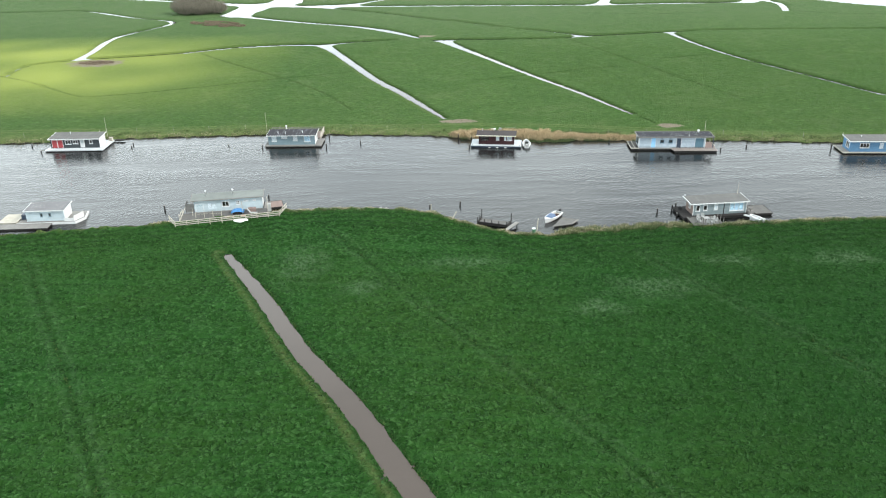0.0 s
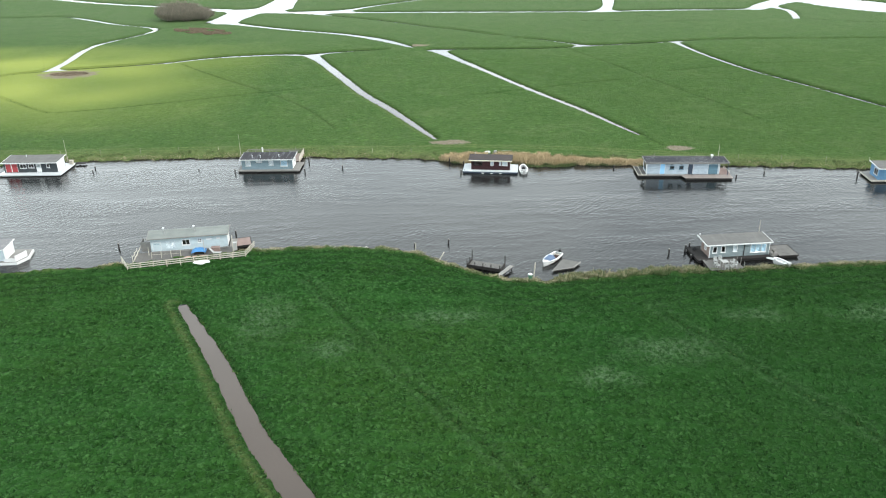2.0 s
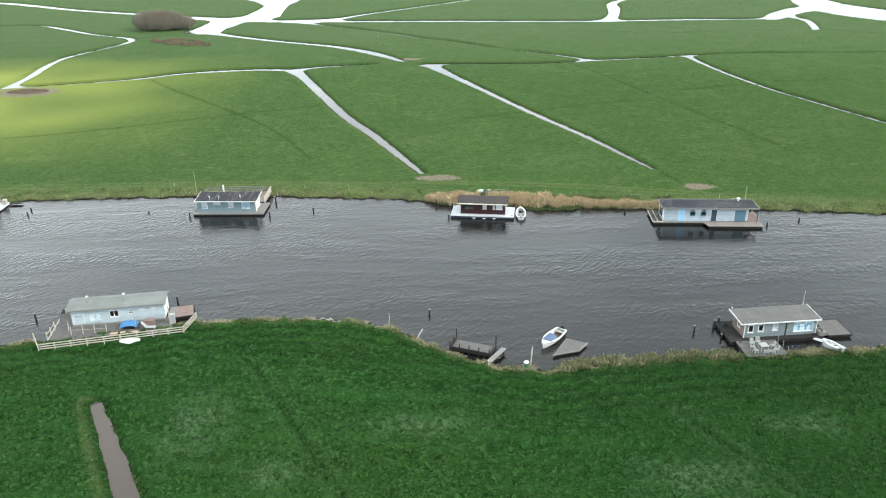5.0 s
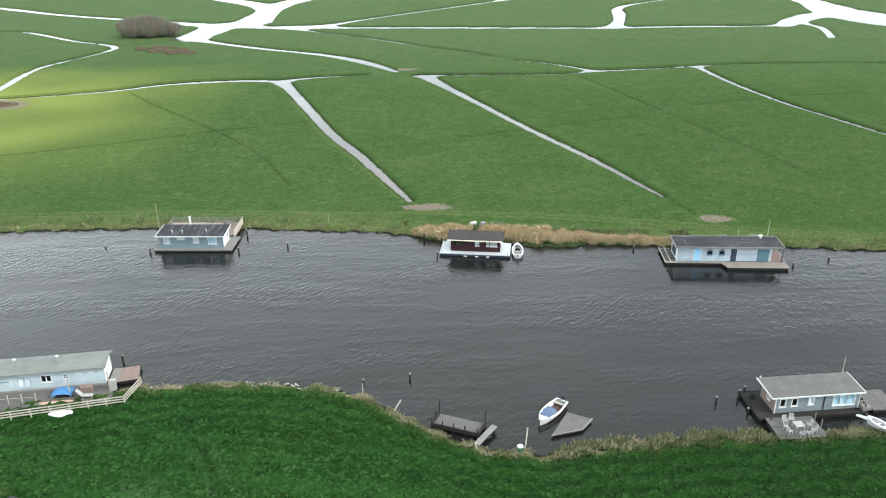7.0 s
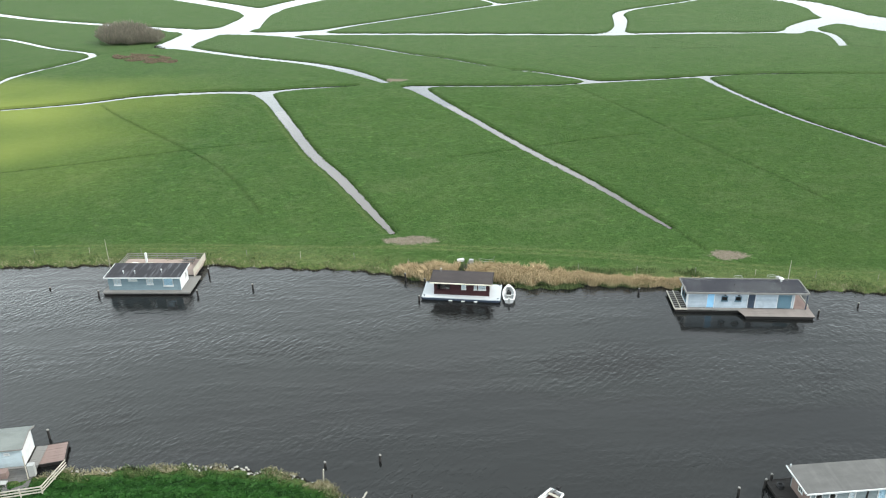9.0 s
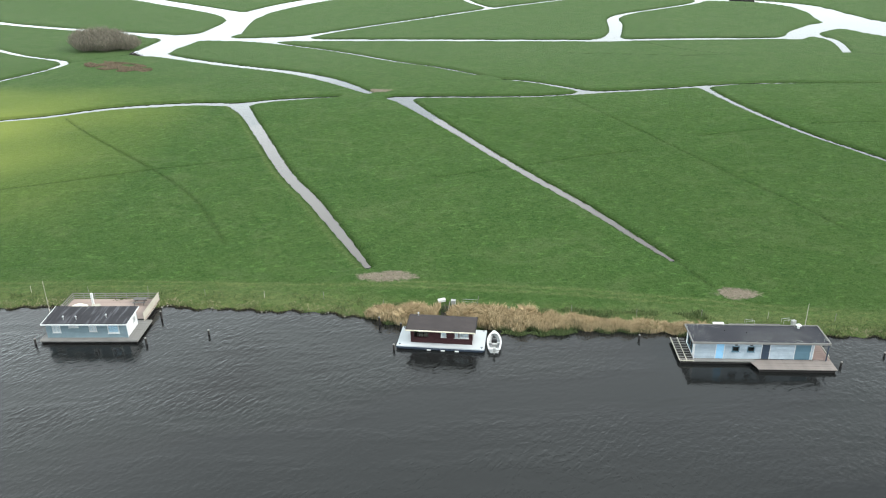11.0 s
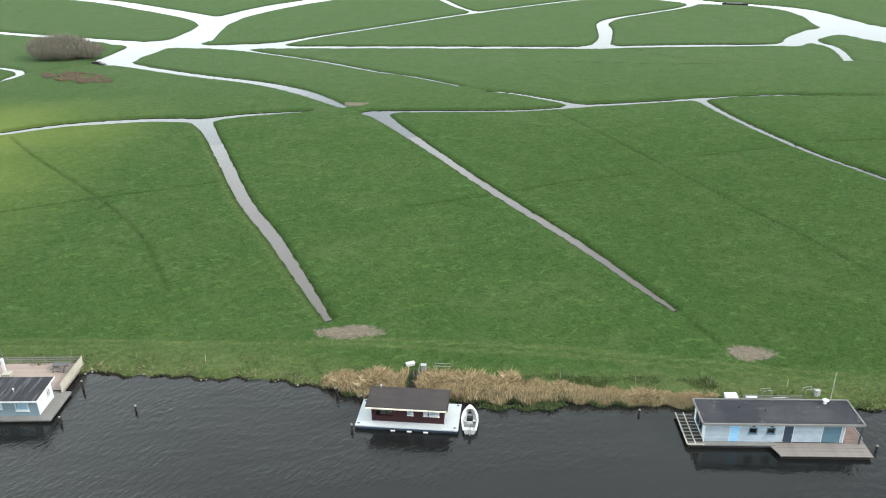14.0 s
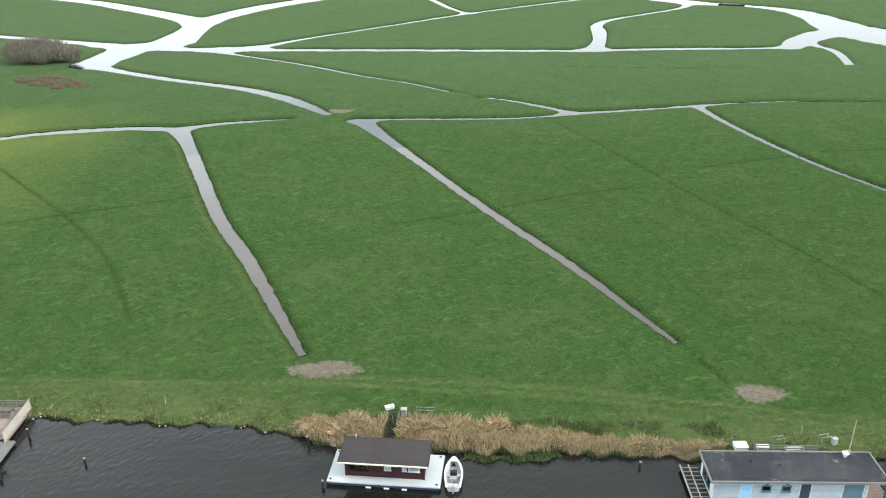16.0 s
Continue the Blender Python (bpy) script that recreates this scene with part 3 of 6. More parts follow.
# ---- mesh tools ----
class Solid:
    """Collects boxes, bars, tubes and lofts into one mesh."""

    def __init__(self):
        self.v, self.f = [], []

    def add(self, verts, faces):
        k = len(self.v)
        self.v += [tuple(p) for p in verts]
        self.f += [tuple(k + i for i in face) for face in faces]
        return self

    def box(self, x0, y0, z0, x1, y1, z1):
        v = [(x, y, z) for z in (z0, z1) for y in (y0, y1) for x in (x0, x1)]
        return self.add(v, [(0, 2, 3, 1), (4, 5, 7, 6), (0, 1, 5, 4), (2, 6, 7, 3), (0, 4, 6, 2), (1, 3, 7, 5)])

    def bar(self, a, b, w=0.08, h=None):
        """A square bar from a to b."""
        a, b = Vector(a), Vector(b)
        d = (b - a).normalized()
        u = d.cross(Vector((0, 0, 1)))
        u = u.normalized() if u.length > 0.01 else Vector((1, 0, 0))
        t = u.cross(d).normalized()
        u, t = u * w / 2, t * (h or w) / 2
        v = [p + s * u + q * t for p in (a, b) for s, q in ((-1, -1), (1, -1), (1, 1), (-1, 1))]
        return self.add(v, [(0, 1, 2, 3), (7, 6, 5, 4), (0, 4, 5, 1), (1, 5, 6, 2), (2, 6, 7, 3), (3, 7, 4, 0)])

    def tube(self, a, b, r0, r1=None, n=8):
        a, b = Vector(a), Vector(b)
        r1 = r0 if r1 is None else r1
        d = (b - a).normalized()
        u = d.orthogonal().normalized()
        t = d.cross(u)
        v = []
        for p, r in ((a, r0), (b, r1)):
            v += [p + (u * math.cos(2 * math.pi * k / n) + t * math.sin(2 * math.pi * k / n)) * r for k in range(n)]
        f = [(k, (k + 1) % n, n + (k + 1) % n, n + k) for k in range(n)]
        return self.add(v, f + [tuple(range(n))[::-1], tuple(range(n, 2 * n))])

    def slab(self, outline, z0, z1):
        """A plate with the given outline, thick from z0 to z1."""
        n = len(outline)
        v = [(x, y, z) for z in (z0, z1) for x, y in outline]
        f = [(k, (k + 1) % n, n + (k + 1) % n, n + k) for k in range(n)]
        return self.add(v, f + [tuple(range(n))[::-1], tuple(range(n, 2 * n))])

    def loft(self, rings, close=True):
        n = len(rings[0])
        v = [p for ring in rings for p in ring]
        f = []
        for r in range(len(rings) - 1):
            for k in range(n if close else n - 1):
                f.append((r * n + k, r * n + (k + 1) % n, (r + 1) * n + (k + 1) % n, (r + 1) * n + k))
        return self.add(v, f)

    def torus(self, c, r, q, axis="y", n=14, m=7):
        rings = []
        for i in range(n + 1):
            a = 2 * math.pi * i / n
            ring = []
            for j in range(m):
                b = 2 * math.pi * j / m
                p = ((r + q * math.cos(b)) * math.cos(a), q * math.sin(b), (r + q * math.cos(b)) * math.sin(a))
                ring.append((c[0] + p[0], c[1] + p[1], c[2] + p[2]) if axis == "y" else (c[0] + p[0], c[1] + p[2], c[2] + p[1]))
            rings.append(ring)
        return self.loft(rings)


def part(name, s, material, parent=None, label="", smooth=False):
    me = bpy.data.meshes.new(name)
    me.from_pydata(s.v, [], s.f)
    bm = bmesh.new()
    bm.from_mesh(me)
    bmesh.ops.recalc_face_normals(bm, faces=bm.faces)
    for face in bm.faces:
        face.smooth = smooth
    bm.to_mesh(me)
    bm.free()
    me.materials.append(material)
    ob = new(name, me)
    if parent:
        ob.parent = parent
    if label:
        ob["label"] = label
    return ob


def thing(name, m, label, category, group=""):
    ob = new(name)
    ob.matrix_basis = m
    ob.empty_display_size = 0.5
    return tagged(ob, label, category, group)


def clad(s, a, b, z0, z1, holes=(), rise=0.0, board=0.2, thick=0.1):
    """A wall of level boards from a to b with real openings (u0, u1, z0, z1); the outside is to the right of a to b."""
    a, b = Vector((*a, 0)), Vector((*b, 0))
    run = (b - a).length
    u, out = (b - a) / run, Vector(((b - a).y, -(b - a).x, 0)) / run

    def block(u0, u1, q0, q1, d0, d1):
        p = [a + u * uu + out * dd for dd in (d0, d1) for uu in (u0, u1)]
        v = [(*q.xy, z) for z in (q0, q1) for q in p]
        s.add(v, [(0, 2, 3, 1), (4, 5, 7, 6), (0, 1, 5, 4), (2, 6, 7, 3), (0, 4, 6, 2), (1, 3, 7, 5)])

    levels = sorted({z0, z1, *(h[2] for h in holes), *(h[3] for h in holes)})
    for q0, q1 in zip(levels, levels[1:]):
        mid, cuts, spans, at = (q0 + q1) / 2, [], [], 0.0
        cuts = sorted((h[0], h[1]) for h in holes if h[2] < mid < h[3])
        for c0, c1 in cuts:
            spans.append((at, c0))
            at = c1
        spans.append((at, run))
        rows = max(1, round((q1 - q0) / board))
        step = (q1 - q0) / rows
        for s0, s1 in spans:
            if s1 - s0 < 0.02:
                continue
            block(s0, s1, q0, q1, -thick, -0.025)
            for r in range(rows):
                block(s0, s1, q0 + r * step + 0.012, q0 + (r + 1) * step, -0.025, 0.0)


def window(parent, x0, x1, z0, z1, y, bars=1, frame_mat=None, curtain=None, cross=False, proud=0.05, name="window"):
    """A window in a wall that faces -y: frame, sill, panes, and a curtain or tinted sheet where given."""
    frame_mat = frame_mat or WHITE
    w = 0.09
    s = Solid()
    for q in ((x0, x1, z0, z0 + w), (x0, x1, z1 - w, z1), (x0, x0 + w, z0 + w, z1 - w), (x1 - w, x1, z0 + w, z1 - w)):
        s.box(q[0], y - proud, q[2], q[1], y + 0.08, q[3])
    for k in range(1, bars + 1):
        x = x0 + (x1 - x0) * k / (bars + 1)
        s.box(x - 0.035, y - proud + 0.01, z0 + w, x + 0.035, y + 0.06, z1 - w)
    if cross:
        z = (z0 + z1) / 2
        s.box(x0 + w, y - proud + 0.015, z - 0.025, x1 - w, y + 0.05, z + 0.025)
    f = part(name, s, frame_mat, parent)
    part("sill", Solid().box(x0 - 0.05, y - proud - 0.06, z0 - 0.05, x1 + 0.05, y + 0.02, z0 - 0.003), frame_mat, f)
    for k in range(bars + 1):
        a, b = x0 + (x1 - x0) * k / (bars + 1) + 0.05, x0 + (x1 - x0) * (k + 1) / (bars + 1) - 0.05
        p = part("pane", Solid().box(a, y + 0.012, z0 + 0.06, b, y + 0.022, z1 - 0.06), GLASS, f)
        p.visible_shadow = False
    if curtain:
        s = Solid()
        n = max(4, int((x1 - x0) / 0.12))
        top, low = [], []
        for k in range(n + 1):
            x, yy = x0 + 0.03 + (x1 - x0 - 0.06) * k / n, y + 0.05 + 0.03 * (k % 2)
            top.append((x, yy, z1 - 0.02))
            low.append((x, yy, z0 + 0.02))
        back = [(x, yy + 0.02, z) for x, yy, z in top], [(x, yy + 0.02, z) for x, yy, z in low]
        s.loft([low, top, back[0], back[1]], close=False)
        part("curtain", s, curtain, f, "pale curtain or sky-tinted sheet behind the glass")
    return f


def side_window(parent, y0, y1, z0, z1, x, facing, frame_mat=None):
    """A window in an end wall that faces -x or +x."""
    w, s = 0.09, Solid()
    a, b = (x - 0.05, x + 0.08) if facing < 0 else (x - 0.08, x + 0.05)
    for q in ((y0, y1, z0, z0 + w), (y0, y1, z1 - w, z1), (y0, y0 + w, z0 + w, z1 - w), (y1 - w, y1, z0 + w, z1 - w)):
        s.box(a, q[0], q[2], b, q[1], q[3])
    s.box(a + 0.01, (y0 + y1) / 2 - 0.03, z0 + w, b - 0.01, (y0 + y1) / 2 + 0.03, z1 - w)
    f = part("window", s, frame_mat or WHITE, parent)
    p = part("pane", Solid().box(x - 0.006, y0 + 0.05, z0 + 0.05, x + 0.006, y1 - 0.05, z1 - 0.05), GLASS, f)
    p.visible_shadow = False


def door(parent, x0, x1, z0, z1, y, material, glazed=False, label=""):
    s = Solid()
    s.box(x0 + 0.02, y - 0.03, z0 + 0.02, x1 - 0.02, y + 0.03, z1 - 0.02)
    if not glazed:
        for q in (0.1, 0.55):
            h = (z1 - z0) * 0.38
            s.box(x0 + 0.14, y - 0.045, z0 + (z1 - z0) * q, x1 - 0.14, y - 0.02, z0 + (z1 - z0) * q + h)
    d = part("door", s, material, parent, label)
    part("handle", Solid().box(x1 - 0.16, y - 0.09, z0 + 0.98, x1 - 0.06, y - 0.04, z0 + 1.02), METAL, d)
    t = Solid()
    for q in ((x0 - 0.07, x0, z0, z1), (x1, x1 + 0.07, z0, z1), (x0 - 0.07, x1 + 0.07, z1, z1 + 0.07)):
        t.box(q[0], y - 0.04, q[2], q[1], y + 0.04, q[3])
    part("door_frame", t, WHITE, parent)
    if glazed:
        part("pane", Solid().box(x0 + 0.15, y - 0.05, z0 + 1.0, x1 - 0.15, y - 0.036, z1 - 0.2), GLASS, d)
    return d


def boards(s, outline_x, outline_y, z, width=0.16, along="x", thick=0.05, skew=0.0):
    """Deck boards over a rectangle, with open joints."""
    (x0, x1), (y0, y1) = outline_x, outline_y
    a0, a1 = (y0, y1) if along == "x" else (x0, x1)
    n = max(1, round((a1 - a0) / width))
    w = (a1 - a0) / n
    for k in range(n):
        p, q = a0 + k * w + 0.006, a0 + (k + 1) * w - 0.006
        lift = 0.006 * math.sin(k * 2.7)
        e = skew * (k + 0.5) / n
        if along == "x":
            s.box(x0 + e, p, z - thick + lift, x1, q, z + lift)
        else:
            s.box(p, y0 + e, z - thick + lift, q, y1, z + lift)
    return s


def planks(name, xs, ys, z, width, along, material, parent, label="", thick=0.05):
    """A deck of single boards on bearers; the boards share one mesh."""
    (x0, x1), (y0, y1) = xs, ys
    base = part(name, Solid().box(x0 + 0.06, y0 + 0.06, z - thick - 0.10, x1 - 0.06, y1 - 0.06, z - thick - 0.004), DARK_WOOD, parent, label)
    a0, a1 = (y0, y1) if along == "x" else (x0, x1)
    n = max(1, round((a1 - a0) / width))
    w = (a1 - a0) / n
    one = Solid().box(0, 0.008, -thick, x1 - x0, w - 0.008, 0) if along == "x" else Solid().box(0.008, 0, -thick, w - 0.008, y1 - y0, 0)
    first = part("board", one, material, base)
    for k in range(n):
        b = first if k == 0 else new("board", first.data)
        b.parent = base
        lift = z + 0.008 * math.sin(k * 2.7)
        b.location = (x0, y0 + k * w, lift) if along == "x" else (x0 + k * w, y0, lift)
    return base


def float_deck(parent, xs, ys, z, material, along="x", rim=None, hull=None, name="deck", freeboard=0.12, skew=0.0):
    """A floating platform: hull in the water, rim, boards."""
    inset = max(0.0, skew)
    h = Solid().slab([(xs[0] + 0.12 + inset, ys[0] + 0.1), (xs[1] - 0.12, ys[0] + 0.1), (xs[1] - 0.12, ys[1] - 0.1), (xs[0] + 0.12, ys[1] - 0.1)], -0.35, z - freeboard)
    part("hull", h, hull or DARK_WOOD, parent)
    d = planks(name, xs, ys, z, 0.24, along, material, parent)
    if rim:
        r = Solid()
        for a, b in (((xs[0], ys[0]), (xs[1], ys[0])), ((xs[1], ys[0]), (xs[1], ys[1])), ((xs[1], ys[1]), (xs[0], ys[1])), ((xs[0], ys[1]), (xs[0], ys[0]))):
            r.bar((*a, z - 0.07), (*b, z - 0.07), 0.1, 0.2)
        part("rim", r, rim, d)
    return d


def pitched_roof(parent, xs, ys, z0, z1, material, fascia, ridge=None, ribs=0.0, edge=0.16, name="roof", verge=None):
    """A low roof: one slope from the front eave z0 to the back z1, or a gable with its ridge at y = ridge."""
    prof = [(ys[0], z0), (ys[1], z1)] if ridge is None else [(ys[0], z0), (ridge, z1), (ys[1], z0)]
    s, battens = Solid(), []
    for (ya, za), (yb, zb) in zip(prof, prof[1:]):
        s.add([(xs[0], ya, za), (xs[1], ya, za), (xs[1], yb, zb), (xs[0], yb, zb), (xs[0], ya, za - 0.1), (xs[1], ya, za - 0.1), (xs[1], yb, zb - 0.1), (xs[0], yb, zb - 0.1)],
              [(0, 1, 2, 3), (7, 6, 5, 4), (0, 4, 5, 1), (1, 5, 6, 2), (2, 6, 7, 3), (3, 7, 4, 0)])
        if ribs:
            n = int((xs[1] - xs[0]) / ribs)
            for k in range(1, n):
                x = xs[0] + (xs[1] - xs[0]) * k / n
                battens.append(Solid().bar((x, ya + 0.05, za + 0.015), (x, yb - 0.05, zb + 0.015), ribs * 0.22, 0.04))
    r = part(name, s, material, parent)
    for b in battens:
        part("batten", b, material, r)
    f = Solid()
    f.bar((xs[0] - 0.03, ys[0] - 0.03, z0 - 0.05), (xs[1] + 0.03, ys[0] - 0.03, z0 - 0.05), 0.06, edge)
    part("fascia", f, fascia, r)
    for x in (xs[0] - 0.03, xs[1] + 0.03):
        f = Solid()
        for (ya, za), (yb, zb) in zip(prof, prof[1:]):
            f.bar((x, ya, za - 0.04), (x, yb, zb - 0.04), 0.06, edge)
        part("bargeboard", f, verge or fascia, r)
    return r


def gable(parent, x, out, y0, y1, z0, top0, top1, material, ridge=None, ztop=None, holes=()):
    """An end wall with a sloping top, boarded, at x; out is -1 or 1. holes: (y0, y1, z0, z1)."""
    s = Solid()
    low = min(top0, top1)
    a, b = ((x, y1), (x, y0)) if out < 0 else ((x, y0), (x, y1))
    run = abs(y1 - y0)
    cut = [((y1 - h[1], y1 - h[0]) if out < 0 else (h[0] - y0, h[1] - y0)) + (h[2], h[3]) for h in holes]
    clad(s, a, b, z0, low, cut)
    pts = [(y0, top0), (y1, top1)] if ridge is None else [(y0, top0), (ridge, ztop), (y1, top1)]
    ring = [(y0, low)] + [p for p in pts if p[1] > low] + [(y1, low)]
    ring = [p for k, p in enumerate(ring) if k == 0 or p != ring[k - 1]]
    if len(ring) > 2:
        xa, xb = (x, x + 0.1) if out < 0 else (x - 0.1, x)
        n = len(ring)
        v = [(xx, y, z) for xx in (xa, xb) for y, z in ring]
        s.add(v, [tuple(range(n)), tuple(range(n, 2 * n))] + [(k, (k + 1) % n, n + (k + 1) % n, n + k) for k in range(n)])
    return part("end_wall", s, material, parent)


def house(parent, L, D, z0, front, back, wall, ends, openings, roof_x, roof_y, roof_mat, fascia, ridge=None, ribs=0.0, end_mats=None, side_holes=((), ()), verge=None, board=0.2):
    """Walls with openings, an inside darkened by its colour, and the roof."""
    slope = (back - front) / (roof_y[1] - roof_y[0]) if ridge is None else (back - front) / (ridge - roof_y[0])
    wall_f = front + slope * (0 - roof_y[0]) - 0.11
    wall_b = front + slope * (D - roof_y[0]) - 0.11 if ridge is None else front + (back - front) * (roof_y[1] - D) / (roof_y[1] - ridge) - 0.11
    holes = [o[:4] for o in openings]
    s = Solid()
    clad(s, (0, 0), (L, 0), z0, wall_f, holes, board=board)
    part("front_wall", s, wall, parent)
    s = Solid()
    clad(s, (L, D), (0, D), z0, wall_b)
    part("back_wall", s, wall, parent)
    mats = end_mats or (ends, ends)
    zr = None if ridge is None else back - 0.11
    gable(parent, 0.0, -1, 0.1, D - 0.1, z0, wall_f, wall_b, mats[0], ridge, zr, side_holes[0])
    gable(parent, L, 1, 0.1, D - 0.1, z0, wall_f, wall_b, mats[1], ridge, zr, side_holes[1])
    # unseen room: dark floor and added backing panel stand in for indoor dimness
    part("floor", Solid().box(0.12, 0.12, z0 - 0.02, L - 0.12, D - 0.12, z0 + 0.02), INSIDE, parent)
    part("dark_backing", Solid().box(0.3, D - 0.3, z0 + 0.03, L - 0.3, D - 0.2, wall_f - 0.02), INSIDE, parent)
    for x in (0, L):
        part("corner_board", Solid().box(x - 0.05, -0.05, z0, x + 0.05, 0.03, wall_f), wall if mats[0] is wall else WHITE, parent)
    for o in openings:
        x0, x1, a, b, kind, *rest = o
        if kind == "window":
            window(parent, x0, x1, a, b, 0.0, *rest)
        else:
            door(parent, x0, x1, a, b, 0.02, *rest)
    return pitched_roof(parent, roof_x, roof_y, front, back, roof_mat, fascia, ridge, ribs, verge=verge)


def vent(parent, x, y, z, h=0.5, r=0.07, cap=True, material=None):
    s = Solid().tube((x, y, z - 0.1), (x, y, z + h), r)
    p = part("vent_pipe", s, material or METAL, parent)
    if cap:
        part("cowl", Solid().tube((x, y, z + h), (x, y, z + h + 0.12), r * 2.2, r * 1.2), material or METAL, p)
    return p


def mast(parent, x, y, z, top, r=0.05):
    part("mast", Solid().tube((x, y, z), (x, y, top), r, r * 0.5, 6), PALE_WOOD, parent, "thin pale flag pole")


def rail(parent, pts, z, h=0.95, bars=2, material=None, gap=1.6, name="railing"):
    """Posts and rails along a line."""
    material = material or GREY_WOOD
    for a, b in zip(pts, pts[1:]):
        a, b = Vector((*a, z)), Vector((*b, z))
        n = max(1, round((b - a).length / gap))
        for k in range(n + 1):
            p = a.lerp(b, k / n)
            part("post", Solid().bar(p, p + Vector((0, 0, h)), 0.09), material, parent)
        for k in range(bars):
            up = Vector((0, 0, h * (k + 1) / bars - 0.06))
            part("rail", Solid().bar(a + up, b + up, 0.05, 0.11), material, parent)


def at(x, y, turn, z=0.0):
    return pose(x, y, z, 0, 0, turn)


# ---- houseboats on the far bank ----
def striped_roof_houseboat():
    t = thing("houseboat", at(-40.0, 176.15, -0.6), "slate blue houseboat with white gable and dark striped roof", "houseboat", "houseboats on the canal")
    float_deck(t, (-0.8, 12.1), (-0.75, 4.7), 0.42, GREY_WOOD, "x", GREY_WOOD)
    W = "window"
    # the blue sheet in the last window stands in for a blank blue hatch
    house(t, 10.6, 3.7, 0.42, 2.75, 3.0, SLATE_BLUE, SLATE_BLUE,
          [(0.75, 1.85, 1.2, 2.45, W, 1, WHITE, CLOTH), (3.0, 4.3, 1.95, 2.45, W, 1, WHITE, CLOTH), (5.65, 6.65, 1.35, 2.45, W, 1, WHITE, CLOTH), (8.1, 9.6, 1.1, 2.45, W, 0, WHITE, BLUE_SHEET)],
          (-0.3, 11.0), (-0.6, 3.95), ROOF_STRIPE, WHITE, ribs=0.55, end_mats=(SLATE_BLUE, WHITE), side_holes=((), ((2.3, 3.0, 1.2, 2.2),)))
    side_window(t, 2.3, 3.0, 1.2, 2.2, 10.6, 1)
    for x, y in ((2.2, 0.6), (3.9, 0.6), (7.7, 1.1)):
        vent(t, x, y, 2.9, 0.35, 0.07)
    planks("terrace", (-1.3, 11.3), (4.75, 10.6), 0.62, 0.22, "y", DECK_ROSE, t, "tan timber terrace against the bank")
    part("terrace_float", Solid().box(-1.1, 4.9, -0.35, 11.1, 10.4, 0.56), DARK_WOOD, t)
    rail(t, [(-1.2, 4.9), (-1.2, 10.5), (11.2, 10.5)], 0.62, 1.0, 3, GREY_WOOD)
    s = Solid()
    clad(s, (11.2, 4.4), (11.2, 10.6), 0.3, 1.7, board=0.28, thick=0.06)
    part("screen", s, PALE_WOOD, t, "pale boarded screen")
    s = Solid()
    for k in range(3):
        s.box(0.4 + k * 1.1, 6.4 + 0.5 * k, 0.66, 1.5 + k * 1.1, 7.2 + 0.5 * k, 0.8 + 0.15 * k)
    part("stacked_boards", s, PALE_WOOD, t, "pile of pale boards")
    mast(t, -0.9, 3.2, 0.3, 7.2)
    return t


def maroon_houseboat():
    t = thing("houseboat", at(8.1, 174.2, -6.6), "small maroon houseboat with brown roof on a wide white deck", "houseboat", "houseboats on the canal")
    part("hull", Solid().box(-1.6, -0.9, -0.35, 9.4, 3.8, 0.2), NAVY, t)
    d = part("deck", Solid().slab([(-1.75, -1.0), (9.55, -1.0), (9.55, 3.9), (-1.75, 3.9)], 0.24, 0.5), WHITE_DECK, t, "white painted deck")
    s = Solid()
    for a, b in (((-1.75, -1.02), (9.55, -1.02)), ((9.57, -1.0), (9.57, 3.9)), ((-1.77, 3.9), (-1.77, -1.0))):
        s.bar((*a, 0.30), (*b, 0.30), 0.06, 0.14)
    part("rubbing_strake", s, NAVY, d)
    W = "window"
    house(t, 7.9, 3.0, 0.5, 2.72, 2.85, MAROON, MAROON,
          [(0.3, 2.35, 1.25, 2.4, W, 2, MAROON), (3.9, 4.6, 1.45, 2.4, W, 0, WHITE, CLOTH), (5.7, 6.15, 1.45, 2.4, W, 0, WHITE, CLOTH), (6.3, 7.45, 1.45, 2.4, W, 1, WHITE, CLOTH)],
          (-0.55, 8.35), (-0.75, 3.2), ROOF_BROWN, CREAM, side_holes=((), ((1.0, 2.0, 1.3, 2.3),)), verge=DARK_WOOD)
    side_window(t, 1.0, 2.0, 1.3, 2.3, 7.9, 1)
    for x in (2.2, 4.0, 5.8):
        part("fender", Solid().tube((x, -1.14, 0.12), (x + 0.5, -1.14, 0.12), 0.09), WHITE, d)
    for x, y in ((-1.4, 3.5), (9.2, 3.5), (9.2, -0.7), (-1.4, -0.7)):
        part("bollard", Solid().tube((x, y, 0.5), (x, y, 0.68), 0.06).bar((x - 0.16, y, 0.64), (x + 0.16, y, 0.64), 0.05), NAVY, d)
    vent(t, 0.6, 2.9, 2.85, 0.35, 0.06)
    s = Solid()
    s.box(0.7, 1.0, 0.52, 2.0, 1.7, 1.2)
    part("table", s, PALE_WOOD, t)
    return t


